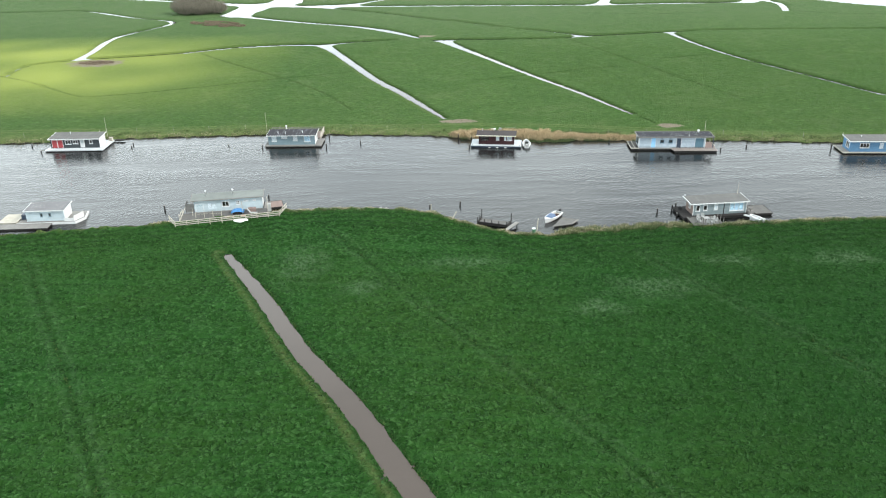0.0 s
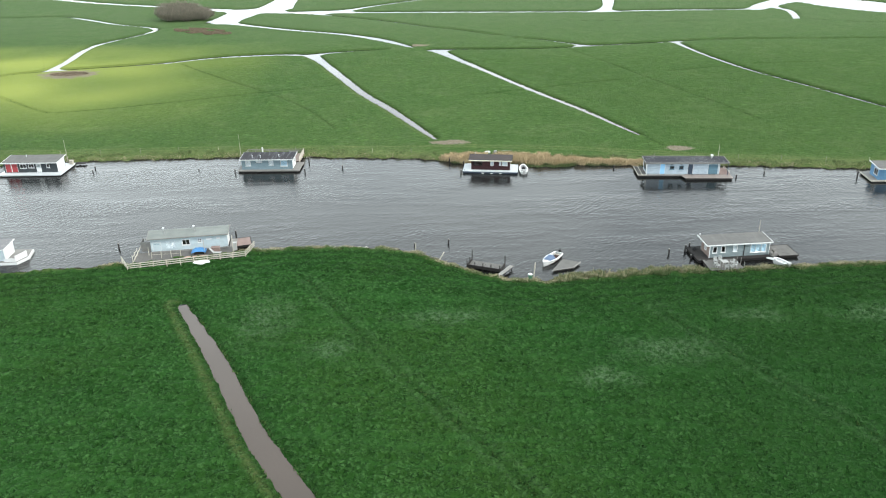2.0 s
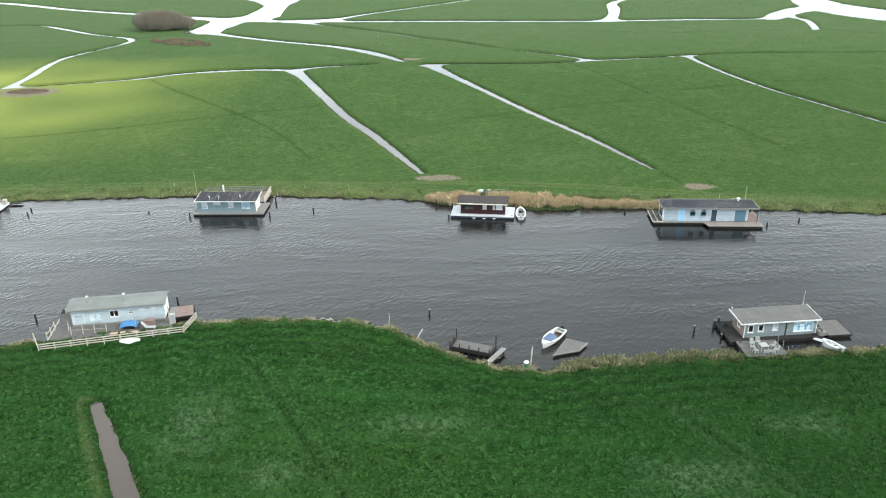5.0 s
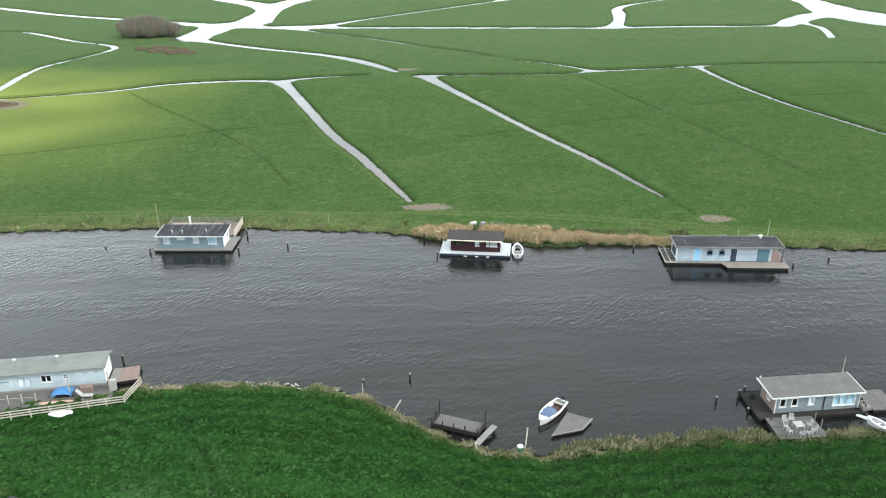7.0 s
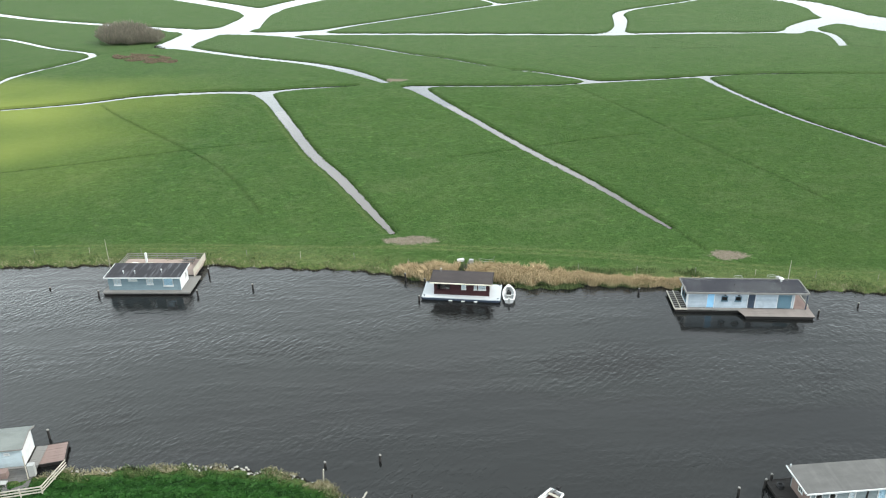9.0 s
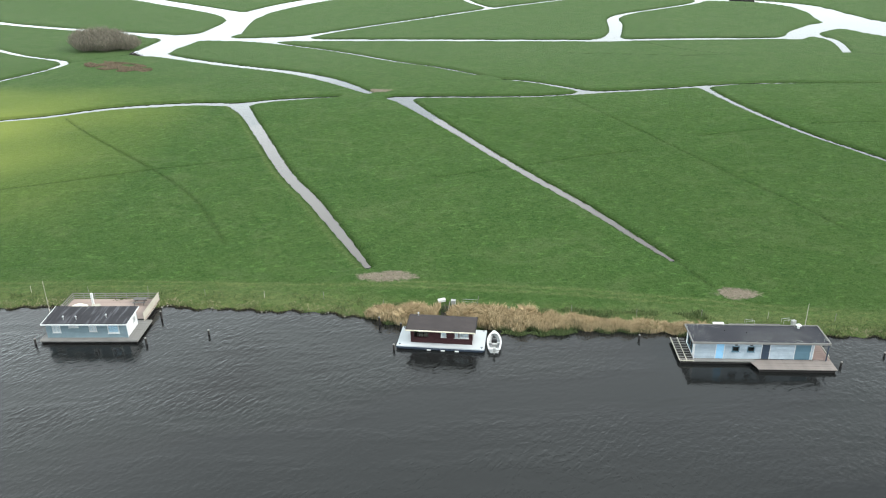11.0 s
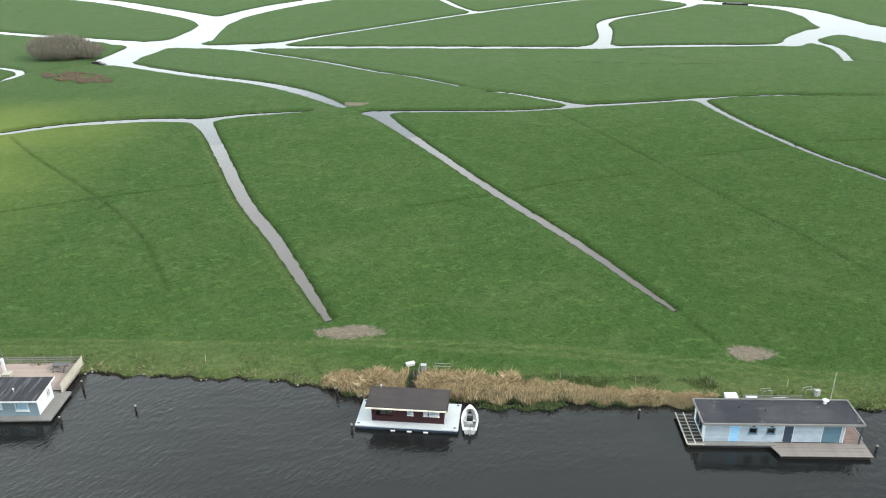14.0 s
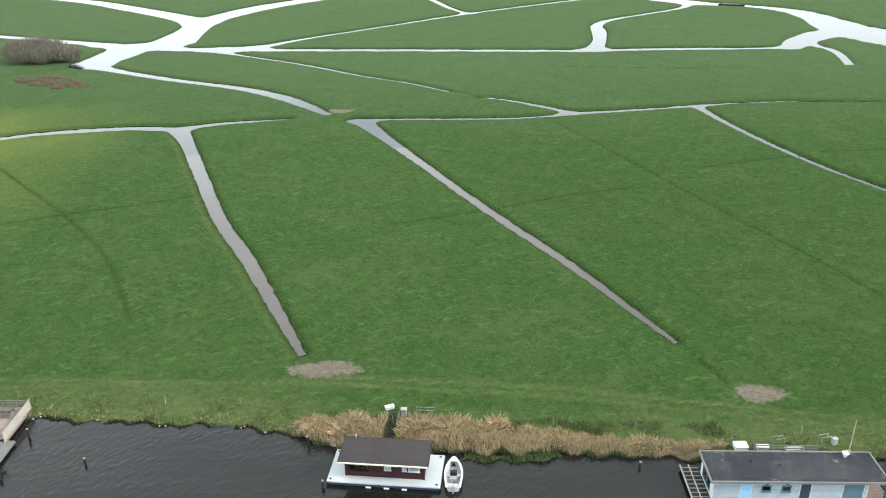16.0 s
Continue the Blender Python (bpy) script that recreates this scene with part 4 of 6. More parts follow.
def long_grey_houseboat():
    t = thing("houseboat", at(43.3, 169.75, -2.4), "long pale grey-blue houseboat with lichen-specked dark flat roof", "houseboat", "houseboats on the canal")
    part("hull", Solid().box(-0.1, -0.4, -0.4, 14.6, 4.6, 0.34), DARK_WOOD, t)
    part("ledge", Solid().box(-0.1, -0.55, 0.34, 7.4, -0.01, 0.5), GREY_WOOD, t)
    W = "window"
    house(t, 14.4, 3.9, 0.5, 2.94, 2.96, GREY_BLUE, GREY_BLUE,
          [(2.65, 3.6, 0.52, 2.65, "door", SKY_BLUE, False, "light blue door"), (4.55, 5.45, 1.55, 2.3, W, 0, STEEL_BLUE), (6.4, 7.3, 1.55, 2.3, W, 0, STEEL_BLUE),
           (8.2, 9.15, 0.52, 2.62, "door", NAVY, False, "dark blue door"), (12.2, 14.1, 0.52, 2.6, "door", STEEL_BLUE, False, "wide grey-blue shutter")],
          (-0.35, 16.2), (-0.35, 4.1), ROOF_SPECK, GREY_WOOD, side_holes=(((0.8, 3.2, 0.8, 2.5),), ()), end_mats=(WHITE, WHITE), board=0.36)
    side_window(t, 0.8, 3.2, 0.8, 2.5, 0.0, -1, STEEL_BLUE)
    s = Solid()
    for a, b in (((-0.35, -0.35), (16.2, -0.35)), ((16.2, -0.35), (16.2, 4.1)), ((16.2, 4.1), (-0.35, 4.1)), ((-0.35, 4.1), (-0.35, -0.35))):
        s.bar((*a, 3.0), (*b, 3.0), 0.12, 0.1)
    part("roof_edge", s, GREY_WOOD, t)
    d = planks("side_deck", (-1.7, -0.05), (-0.5, 5.0), 0.5, 0.36, "x", DARK_WOOD, t, "dark slatted side deck")
    s = Solid()
    for a, b in (((-1.7, -0.55), (-0.02, -0.55)), ((-1.75, -0.5), (-1.75, 5.0)), ((-0.9, -0.5), (-0.9, 5.0))):
        s.bar((*a, 0.5), (*b, 0.5), 0.12, 0.14)
    part("rim", s, PALE_WOOD, d)
    for k in range(9):
        part("slat", Solid().box(-1.66, -0.3 + k * 0.6, 0.512, -0.06, -0.17 + k * 0.6, 0.55), GREY_WOOD, d)
    part("float", Solid().box(-1.6, -0.4, -0.35, -0.12, 4.9, 0.4), DARK_WOOD, d)
    p = planks("platform", (7.3, 16.7), (-2.25, -0.03), 0.46, 0.28, "x", DECK_TAN, t, "worn tan-brown timber platform")
    s = Solid().slab([(6.6, -0.05), (7.4, -2.3), (7.4, -0.05)], 0.40, 0.455)
    part("corner_board", s, DECK_TAN, p)
    part("float", Solid().box(7.5, -2.1, -0.3, 16.5, -0.2, 0.38), DARK_WOOD, p)
    d = planks("end_deck", (14.65, 16.7), (0.0, 4.3), 0.46, 0.2, "x", DECK_BROWN, t)
    part("float", Solid().box(14.7, 0.05, -0.3, 16.5, 4.2, 0.40), DARK_WOOD, d)
    part("roof_post", Solid().box(16.0, -0.2, 0.46, 16.12, -0.08, 2.9), NAVY, t)
    part("end_rail", Solid().bar((16.5, 0.2, 0.9), (16.5, 4.2, 0.9), 0.07).bar((16.5, 0.2, 0.46), (16.5, 0.2, 0.95), 0.08).bar((16.5, 4.2, 0.46), (16.5, 4.2, 0.95), 0.08), PALE_WOOD, t)
    for x, y, h in ((13.6, 3.5, 0.4),):
        vent(t, x, y, 3.0, h, 0.17, True, WHITE)
    for x, y in ((4.2, 2.6), (6.8, 2.1)):
        vent(t, x, y, 3.0, 0.14, 0.07, False, DARK_WOOD)
    for x in (5.0, 6.85):
        part("lamp", Solid().box(x - 0.15, -0.12, 2.45, x + 0.15, -0.01, 2.55), DARK_WOOD, t)
    planks("jetty", (3.2, 14.8), (4.9, 6.6), 0.62, 0.2, "x", GREY_WOOD, t, "weathered timber jetty along the bank")
    for k in range(7):
        part("jetty_pile", Solid().tube((3.4 + k * 1.85, 6.5, -0.8), (3.4 + k * 1.85, 6.5, 0.5), 0.09), DARK_WOOD, t)
    rail(t, [(6.2, 6.9), (12.6, 6.9)], 0.6, 1.0, 3, GREY_WOOD, 1.6)
    return t


def dark_red_door_houseboat():
    t = thing("houseboat", at(-90.1, 176.1, 0.4), "dark slate houseboat with red double doors and white deck", "houseboat", "houseboats on the canal")
    part("hull", Solid().box(-0.7, -1.5, -0.35, 12.1, 6.0, 0.2), DARK_WOOD, t)
    part("deck", Solid().slab([(-0.9, -1.6), (12.3, -1.6), (12.3, 6.2), (-0.9, 6.2)], 0.2, 0.42), WHITE_DECK, t, "white painted deck")
    W = "window"
    house(t, 11.1, 3.8, 0.42, 2.65, 3.0, BLACK_WALL, BLACK_WALL,
          [(0.3, 1.45, 0.5, 2.3, "door", RED, False, "red door"), (1.6, 2.75, 0.5, 2.3, "door", RED, False, "red door"), (3.3, 4.7, 1.3, 2.3, W, 1), (5.1, 6.3, 1.4, 2.3, W, 1),
           (6.8, 7.7, 0.5, 2.4, "door", WHITE, True, "white glazed door"), (8.9, 9.6, 1.4, 2.3, W, 0)],
          (-0.3, 11.4), (-0.5, 4.2), ROOF_GREY, WHITE, end_mats=(BLACK_WALL, WHITE))
    mast(t, 11.2, 5.0, 0.4, 6.3)
    vent(t, 3.6, 3.0, 2.9, 0.4, 0.06)
    planks("gangway", (12.3, 14.6), (5.6, 6.6), 0.42, 0.2, "x", DARK_WOOD, t)
    part("crate", Solid().box(11.4, 5.0, 0.42, 12.1, 5.7, 1.2).box(11.36, 4.96, 1.2, 12.14, 5.74, 1.26), PALE_WOOD, t)
    return t


def blue_houseboat():
    t = thing("houseboat", at(87.5, 164.9, -3.0), "blue boarded houseboat with white windows and grey roof", "houseboat", "houseboats on the canal")
    float_deck(t, (-1.4, 13.6), (-0.5, 4.8), 0.42, GREY_WOOD, "x", PALE_WOOD)
    W = "window"
    house(t, 12.6, 3.8, 0.42, 2.8, 3.05, BLUE, BLUE, [(2.0, 4.0, 1.25, 2.3, W, 2), (6.1, 6.9, 1.2, 2.35, W, 0, WHITE, CLOTH), (8.6, 10.4, 1.2, 2.35, W, 1)],
          (-0.3, 12.9), (-0.45, 4.1), ROOF_GREY, WHITE, side_holes=(((0.5, 2.2, 1.0, 2.4),), ()))
    side_window(t, 0.5, 2.2, 1.0, 2.4, 0.0, -1)
    vent(t, 3.0, 2.4, 2.95, 0.35, 0.07)
    return t


# ---- houseboats on the near bank ----
def terrace_houseboat():
    t = thing("houseboat", at(-45.1, 134.55, 9.0), "long pale blue houseboat with grey-green roof and grey terrace", "houseboat", "houseboats on the canal")
    part("hull", Solid().box(-0.2, -0.2, -0.4, 12.3, 3.5, 0.42), DARK_WOOD, t)
    W = "window"
    house(t, 12.1, 3.2, 0.5, 2.95, 3.4, PALE_BLUE, PALE_BLUE,
          [(0.25, 1.5, 0.75, 2.1, "door", PALE_BLUE, True, "pale blue panelled door"), (2.3, 3.9, 0.95, 2.2, W, 1, PALE_BLUE, CLOTH), (4.9, 6.15, 1.35, 2.35, W, 1),
           (7.4, 8.05, 1.6, 2.3, W, 1, WHITE, None, True), (8.8, 9.6, 2.1, 2.35, W, 0), (10.4, 10.95, 2.1, 2.35, W, 0)],
          (-0.45, 12.4), (-0.4, 3.5), ROOF_GREEN, GREY_WOOD, ridge=2.1, end_mats=(PALE_BLUE, WHITE))
    for x in (2.1, 6.9):
        vent(t, x, 1.1, 3.2, 0.95, 0.10, True)
    planks("deck", (-2.4, 13.4), (-4.0, -0.06), 0.5, 0.2, "x", AGED_WOOD, t, "weathered grey board terrace")
    part("float", Solid().box(-2.2, -3.9, -0.3, 13.2, -0.3, 0.44), DARK_WOOD, t)
    for x, y, h in ((-0.3, -1.2, 1.5), (0.4, -2.6, 1.2), (1.9, -2.6, 1.2), (3.4, -2.6, 1.2), (4.9, -2.6, 1.1), (8.6, -2.2, 2.4), (13.1, -2.2, 2.9), (-2.1, -1.0, 1.3), (-2.2, -2.4, 1.3), (-2.3, -3.7, 1.3)):
        part("post", Solid().bar((x, y, 0.4), (x + 0.05, y, 0.5 + h), 0.09), PALE_WOOD, t)
    part("rope_rail", Solid().bar((0.4, -2.6, 1.2), (4.9, -2.6, 1.1), 0.03).bar((-2.2, -3.7, 1.5), (-2.1, -1.0, 1.5), 0.05), PALE_WOOD, t)
    part("side_pole", Solid().bar((-2.3, -3.8, 0.6), (-1.6, 3.2, 1.6), 0.1), PALE_WOOD, t)
    s = Solid()
    clad(s, (-1.7, 0.5), (-0.06, 0.5), 0.5, 2.1)
    clad(s, (-1.7, 2.6), (-1.7, 0.5), 0.5, 2.1)
    part("side_screen", s, GREY_WOOD, t, "weathered grey board screen")
    planks("side_deck", (12.3, 13.4), (0.0, 3.2), 0.5, 0.2, "x", GREY_WOOD, t)
    part("wall_ledge", Solid().box(0, -0.35, 0.5, 12.1, -0.08, 0.62), GREY_WOOD, t)
    return t


def grey_green_houseboat():
    t = thing("houseboat", at(44.0, 129.9, 6.0), "grey-green boarded houseboat with white fascia and grey roof", "houseboat", "houseboats on the canal")
    float_deck(t, (-2.0, 10.4), (-0.85, 4.4), 0.5, DARK_WOOD, "x", DARK_WOOD, freeboard=0.1)
    W = "window"
    # the blue sheet in the wide window paints its sky reflection
    house(t, 9.7, 3.35, 0.5, 2.76, 2.9, GREY_GREEN, GREY_GREEN,
          [(0.45, 1.2, 1.25, 2.35, W, 0), (1.8, 2.55, 1.3, 2.35, W, 0), (3.75, 4.45, 1.35, 2.4, W, 0, WHITE, CLOTH), (6.6, 9.2, 1.0, 2.45, W, 2, WHITE, BLUE_SHEET)],
          (-0.65, 10.0), (-0.35, 3.55), ROOF_GREY, WHITE, end_mats=(BROWN_WALL, GREY_GREEN), side_holes=(((1.2, 2.0, 1.2, 2.3),), ()))
    side_window(t, 1.2, 2.0, 1.2, 2.3, 0.0, -1)
    part("corner_post", Solid().box(5.5, -0.06, 0.5, 5.65, 0.0, 2.7), DARK_WOOD, t)
    mast(t, 9.4, 3.4, 2.7, 5.0, 0.045)
    vent(t, -0.4, 3.3, 2.8, 0.35, 0.05)
    rail(t, [(10.2, -0.6), (10.2, 4.2)], 0.5, 0.8, 2, DARK_WOOD)
    part("bench", Solid().box(9.9, -0.7, 0.5, 10.9, 0.1, 0.95).box(9.9, 0.0, 0.95, 10.9, 0.1, 1.4), GREY_WOOD, t)
    return t


def small_blue_houseboat():
    t = thing("houseboat", at(-74.4, 131.5, 3.0), "small pale blue houseboat with patchy pale roof and white hull", "houseboat", "houseboats on the canal")
    part("hull", Solid().slab([(-1.6, -0.6), (8.6, -0.6), (9.7, 1.6), (9.2, 4.6), (-1.6, 4.6)], -0.3, 0.42), HULL_WHITE, t)
    part("deck", Solid().slab([(-1.5, -0.5), (8.5, -0.5), (9.5, 1.6), (9.0, 4.5), (-1.5, 4.5)], 0.424, 0.5), GREY_WOOD, t)
    W = "window"
    house(t, 6.6, 3.6, 0.5, 2.55, 2.75, PALE_BLUE, PALE_BLUE, [(2.4, 2.9, 1.3, 2.0, W, 0, SLATE_BLUE), (3.9, 4.4, 1.3, 2.0, W, 0, SLATE_BLUE)],
          (-0.25, 6.85), (-0.3, 3.8), ROOF_PATCHY, WHITE, end_mats=(PALE_BLUE, WHITE))
    s = Solid()
    clad(s, (6.65, -0.45), (8.4, -0.45), 0.5, 1.1, thick=0.05)
    clad(s, (8.45, -0.45), (9.4, 1.7), 0.5, 1.5, thick=0.05)
    part("bulwark", s, WHITE, t)
    part("engine_box", Solid().box(-1.4, 1.0, 0.5, -0.1, 3.4, 1.35), NAVY, t)
    planks("platform", (-5.2, 4.6), (-3.0, -0.7), 0.36, 0.2, "x", GREY_WOOD, t, "weathered grey landing stage")
    part("platform_float", Solid().box(-5.0, -2.9, -0.3, 4.4, -0.8, 0.3), DARK_WOOD, t)
    part("raised_platform", boards(Solid(), (-5.0, -1.7), (-0.6, 3.6), 0.6, 0.2).box(-4.9, -0.5, -0.3, -1.8, 3.5, 0.54), PALE_WOOD, t)
    return t


for build in (striped_roof_houseboat, maroon_houseboat, long_grey_houseboat, dark_red_door_houseboat, blue_houseboat, terrace_houseboat, grey_green_houseboat, small_blue_houseboat):
    build()


# ---- floats, docks and boats ----
def raft(x, y, turn, w, d, z, material, label, along="x"):
    t = thing("floating_deck", at(x, y, turn), label, "floating deck")
    float_deck(t, (0, w), (0, d), z, material, along, DARK_WOOD, freeboard=0.08, name="deck")
    return t


raft(-31.9, 136.7, 17, 2.5, 3.3, 0.42, DECK_BROWN, "brown board floating deck moored beside a houseboat")
raft(55.2, 130.4, 5, 3.2, 4.0, 0.44, AGED_WOOD, "weathered grey floating deck beside a houseboat")
patio = thing("patio_deck", at(42.7, 125.1, 4), "grey board patio deck on the grassy bank", "patio deck")
planks("deck", (0.2, 5.4), (0.0, 3.7), 0.66, 0.2, "x", AGED_WOOD, patio)
part("frame", Solid().box(0.3, 0.1, 0.0, 5.3, 3.6, 0.6), DARK_WOOD, patio)
part("screen", Solid().bar((5.4, 0.3, 0.6), (5.4, 0.3, 1.7), 0.07).bar((5.4, 1.6, 0.6), (5.4, 1.6, 1.8), 0.07).bar((5.4, 3.0, 0.6), (5.4, 3.0, 1.7), 0.07), GREY_WOOD, patio)

pont = thing("pontoon", at(0, 0, 0), "flat grey five-sided timber pontoon at the bank", "pontoon")
part("deck", Solid().slab([(19.0, 126.3), (22.4, 127.3), (23.8, 129.2), (21.2, 130.5)], 0.26, 0.34), AGED_WOOD, pont)
part("float", Solid().slab([(19.3, 126.5), (22.2, 127.4), (23.5, 129.1), (21.2, 130.2)], -0.3, 0.255), DARK_WOOD, pont)
part("edge", Solid().bar((19.0, 126.3, 0.33), (22.4, 127.3, 0.33), 0.1, 0.12).bar((22.4, 127.3, 0.33), (23.8, 129.2, 0.33), 0.14, 0.2), GREY_WOOD, pont)

dock = thing("landing_stage", at(6.1, 128.2, -21), "old dark timber landing stage with standing posts", "landing stage")
planks("floor", (0.1, 5.3), (0.0, 2.2), 0.42, 0.2, "x", AGED_WOOD, dock, "grey worn boards")
for a, b in (((0, -0.1), (5.4, -0.1)), ((0, 2.3), (0, -0.1)), ((5.4, 2.3), (5.4, -0.1))):
    part("beam", Solid().bar((*a, 0.5), (*b, 0.5), 0.14, 0.5), DARK_WOOD, dock)
for x, y, h in ((0, -0.1, 1.2), (1.3, -0.1, 1.0), (2.6, -0.1, 1.0), (3.9, -0.1, 1.0), (5.3, -0.1, 1.0), (0, 2.3, 1.8), (5.4, 2.3, 1.7), (0, 1.2, 1.1)):
    part("post", Solid().tube((x, y, -1.0), (x, y, 0.3 + h), 0.08), DARK_WOOD, dock)
gang = thing("gangplank", at(10.9, 124.5, 57, 0.0), "pale weathered plank gangway to a landing stage", "gangplank")
planks("deck", (0, 3.8), (-0.36, 0.36), 0.66, 0.24, "x", GREY_WOOD, gang)
part("bearer", Solid().bar((0.1, 0, 0.3), (0.1, 0, 0.66), 0.1).bar((3.7, 0, -0.8), (3.7, 0, 0.66), 0.12), DARK_WOOD, gang)


def hull_rings(length, beam, depth, stern=0.75, inset=0.0, z_low=-0.2, steps_n=12):
    rings = []
    for k in range(steps_n + 1):
        u = k / steps_n
        w = beam / 2 * (stern + (1 - stern) * min(1, u / 0.35)) * (1 - max(0, (u - 0.45) / 0.55) ** 2.2) + 0.02 - inset
        w = max(w, 0.02)
        sheer = depth + 0.25 * u * u
        y = u * length * (1 - inset * 0.1) + inset * 0.5
        rings.append([(-w, y, sheer), (-w * 0.92, y, sheer * 0.4), (-w * 0.55, y, z_low), (0, y, z_low - 0.06), (w * 0.55, y, z_low), (w * 0.92, y, sheer * 0.4), (w, y, sheer)])
    return rings


def open_boat(x, y, turn, length, beam, label, floor_mat, outboard=False, canvas=False, wheel=False, name="motorboat"):
    t = thing(name, at(x, y, turn), label, "boat", "boats on the canal")
    rings = hull_rings(length, beam, 0.55)
    s = Solid().loft(rings, close=False)
    s.add(rings[0], [tuple(range(7))])
    part("hull", s, HULL_WHITE, t, smooth=True)
    r = Solid()
    edge_l, edge_r = [Vector(q[0]) for q in rings], [Vector(q[6]) for q in rings]
    for e in (edge_l, edge_r):
        for a, b in zip(e, e[1:]):
            r.bar(a, b, 0.2, 0.09)
    r.bar(edge_l[0], edge_r[0], 0.12, 0.09)
    part("gunwale", r, WHITE, t)
    n = len(rings)
    cut = int(n * (0.62 if canvas else 0.72))
    inner = [[(q[0][0] * 0.9, q[0][1] + 0.02, 0.12), (q[6][0] * 0.9, q[6][1] + 0.02, 0.12)] for q in rings[:cut + 2]]
    part("floor", Solid().loft(inner, close=False), floor_mat, t)
    fore = [[(q[0][0], q[0][1], q[0][2] + 0.0), (0, q[0][1], q[0][2] + 0.08), (q[6][0], q[6][1], q[6][2] + 0.0)] for q in rings[cut + 1:]]
    part("foredeck", Solid().loft(fore, close=False), HULL_WHITE, t, smooth=True)
    for u in (0.12, 0.42):
        k = int(u * n)
        w = rings[k][6][0] * 0.9
        part("thwart", Solid().box(-w, rings[k][0][1], 0.36, w, rings[k][0][1] + 0.3, 0.42), PALE_WOOD if canvas else WHITE, t)
    if canvas:
        k = int(n * 0.5)
        y0, y1 = rings[k][0][1], rings[cut + 1][0][1] + 0.3
        w = rings[k][6][0] * 0.82
        shape = [[(-w, y0, 0.62), (-w * 0.6, y0, 1.05), (w * 0.6, y0, 1.05), (w, y0, 0.62)], [(-w * 0.9, y1, 0.75), (-w * 0.5, y1, 0.85), (w * 0.5, y1, 0.85), (w * 0.9, y1, 0.75)]]
        part("windscreen", Solid().loft(shape, close=False).add(shape[0], [(0, 1, 2, 3)]), CANVAS, t, "blue canvas and windscreen over the foredeck")
    if wheel:
        part("console", Solid().box(-0.35, length * 0.42, 0.13, 0.35, length * 0.52, 0.85), RUBBER, t)
        part("seat", Solid().box(-0.35, length * 0.27, 0.13, 0.35, length * 0.36, 0.6), PLASTIC, t)
    if outboard:
        o = part("outboard_motor", Solid().box(-0.16, -0.42, 0.35, 0.16, -0.05, 0.95).box(-0.06, -0.3, -0.3, 0.06, -0.12, 0.35), PLASTIC if wheel else RUBBER, t)
        part("tiller", Solid().bar((0, -0.1, 0.75), (0.1, 0.55, 0.85), 0.05), RUBBER, o)
    return t


open_boat(20.9, 132.5, 144, 5.0, 1.75, "white open motorboat with blue windscreen and dark cockpit", COCKPIT, outboard=True, canvas=True)
open_boat(18.75, 172.1, -3, 4.3, 1.65, "white open dinghy with outboard moored beside a deck", BOAT_GREY, outboard=True, wheel=True, name="dinghy")
open_boat(54.9, 126.6, 40, 2.2, 1.0, "small white dinghy pulled up on the bank", BOAT_GREY, name="dinghy").location.z = 0.45


def upturned(x, y, turn, length, beam, z, material, name, label, depth=0.38):
    t = thing(name, at(x, y, turn, z), label, "boat")
    rings = []
    for k in range(13):
        u = k / 12
        w = beam / 2 * (math.sin(math.pi * (0.06 + 0.88 * u)) ** 0.6)
        rings.append([(u * length, w * math.cos(a), depth * math.sin(a) * (0.5 + 0.5 * w / beam * 2)) for a in (0, 0.5, 1.0, 1.57, 2.1, 2.6, math.pi)])
    s = Solid().loft(rings, close=False)
    s.add(rings[0], [tuple(range(7))]).add(rings[-1], [tuple(range(7))])
    part("hull", s, material, t, smooth=True)
    part("keel", Solid().bar((0.2, 0, depth * 0.95), (length - 0.2, 0, depth * 0.95), 0.05), material, t)
    return t


upturned(-37.1, 130.0, 10, 2.6, 1.15, 0.5, HULL_WHITE, "rowing_boat", "white rowing boat turned over on the grass", 0.42)
upturned(-39.2, 132.2, 9, 3.7, 0.62, 0.42, ORANGE, "kayak", "faded orange and white kayak lying on a terrace", 0.28)
upturned(52.7, 129.2, -36, 3.2, 0.55, 0.7, HULL_WHITE, "canoe", "white canoe lying between deck and bank", 0.25)

tarp = thing("tarpaulin", at(-38.2, 133.0, 9, 0.5), "bright blue tarpaulin draped over stacked goods", "tarpaulin")
s = Solid()
n = 9
grid = [[(2.3 * i / (n - 1), 1.7 * j / (n - 1), max(0.02, 0.95 * math.sin(math.pi * min(1, 0.06 + i / (n - 1) * 0.9)) ** 0.35 * math.sin(math.pi * min(1, 0.1 + j / (n - 1) * 0.85)) ** 0.35 + 0.10 * noise.noise((i * 0.7, j * 0.8, 1)))) for i in range(n)] for j in range(n)]
part("sheet", s.loft(grid, close=False), TARP, tarp)
part("goods", Solid().box(0.35, 0.3, 0, 1.9, 1.3, 0.6), DARK_WOOD, tarp)
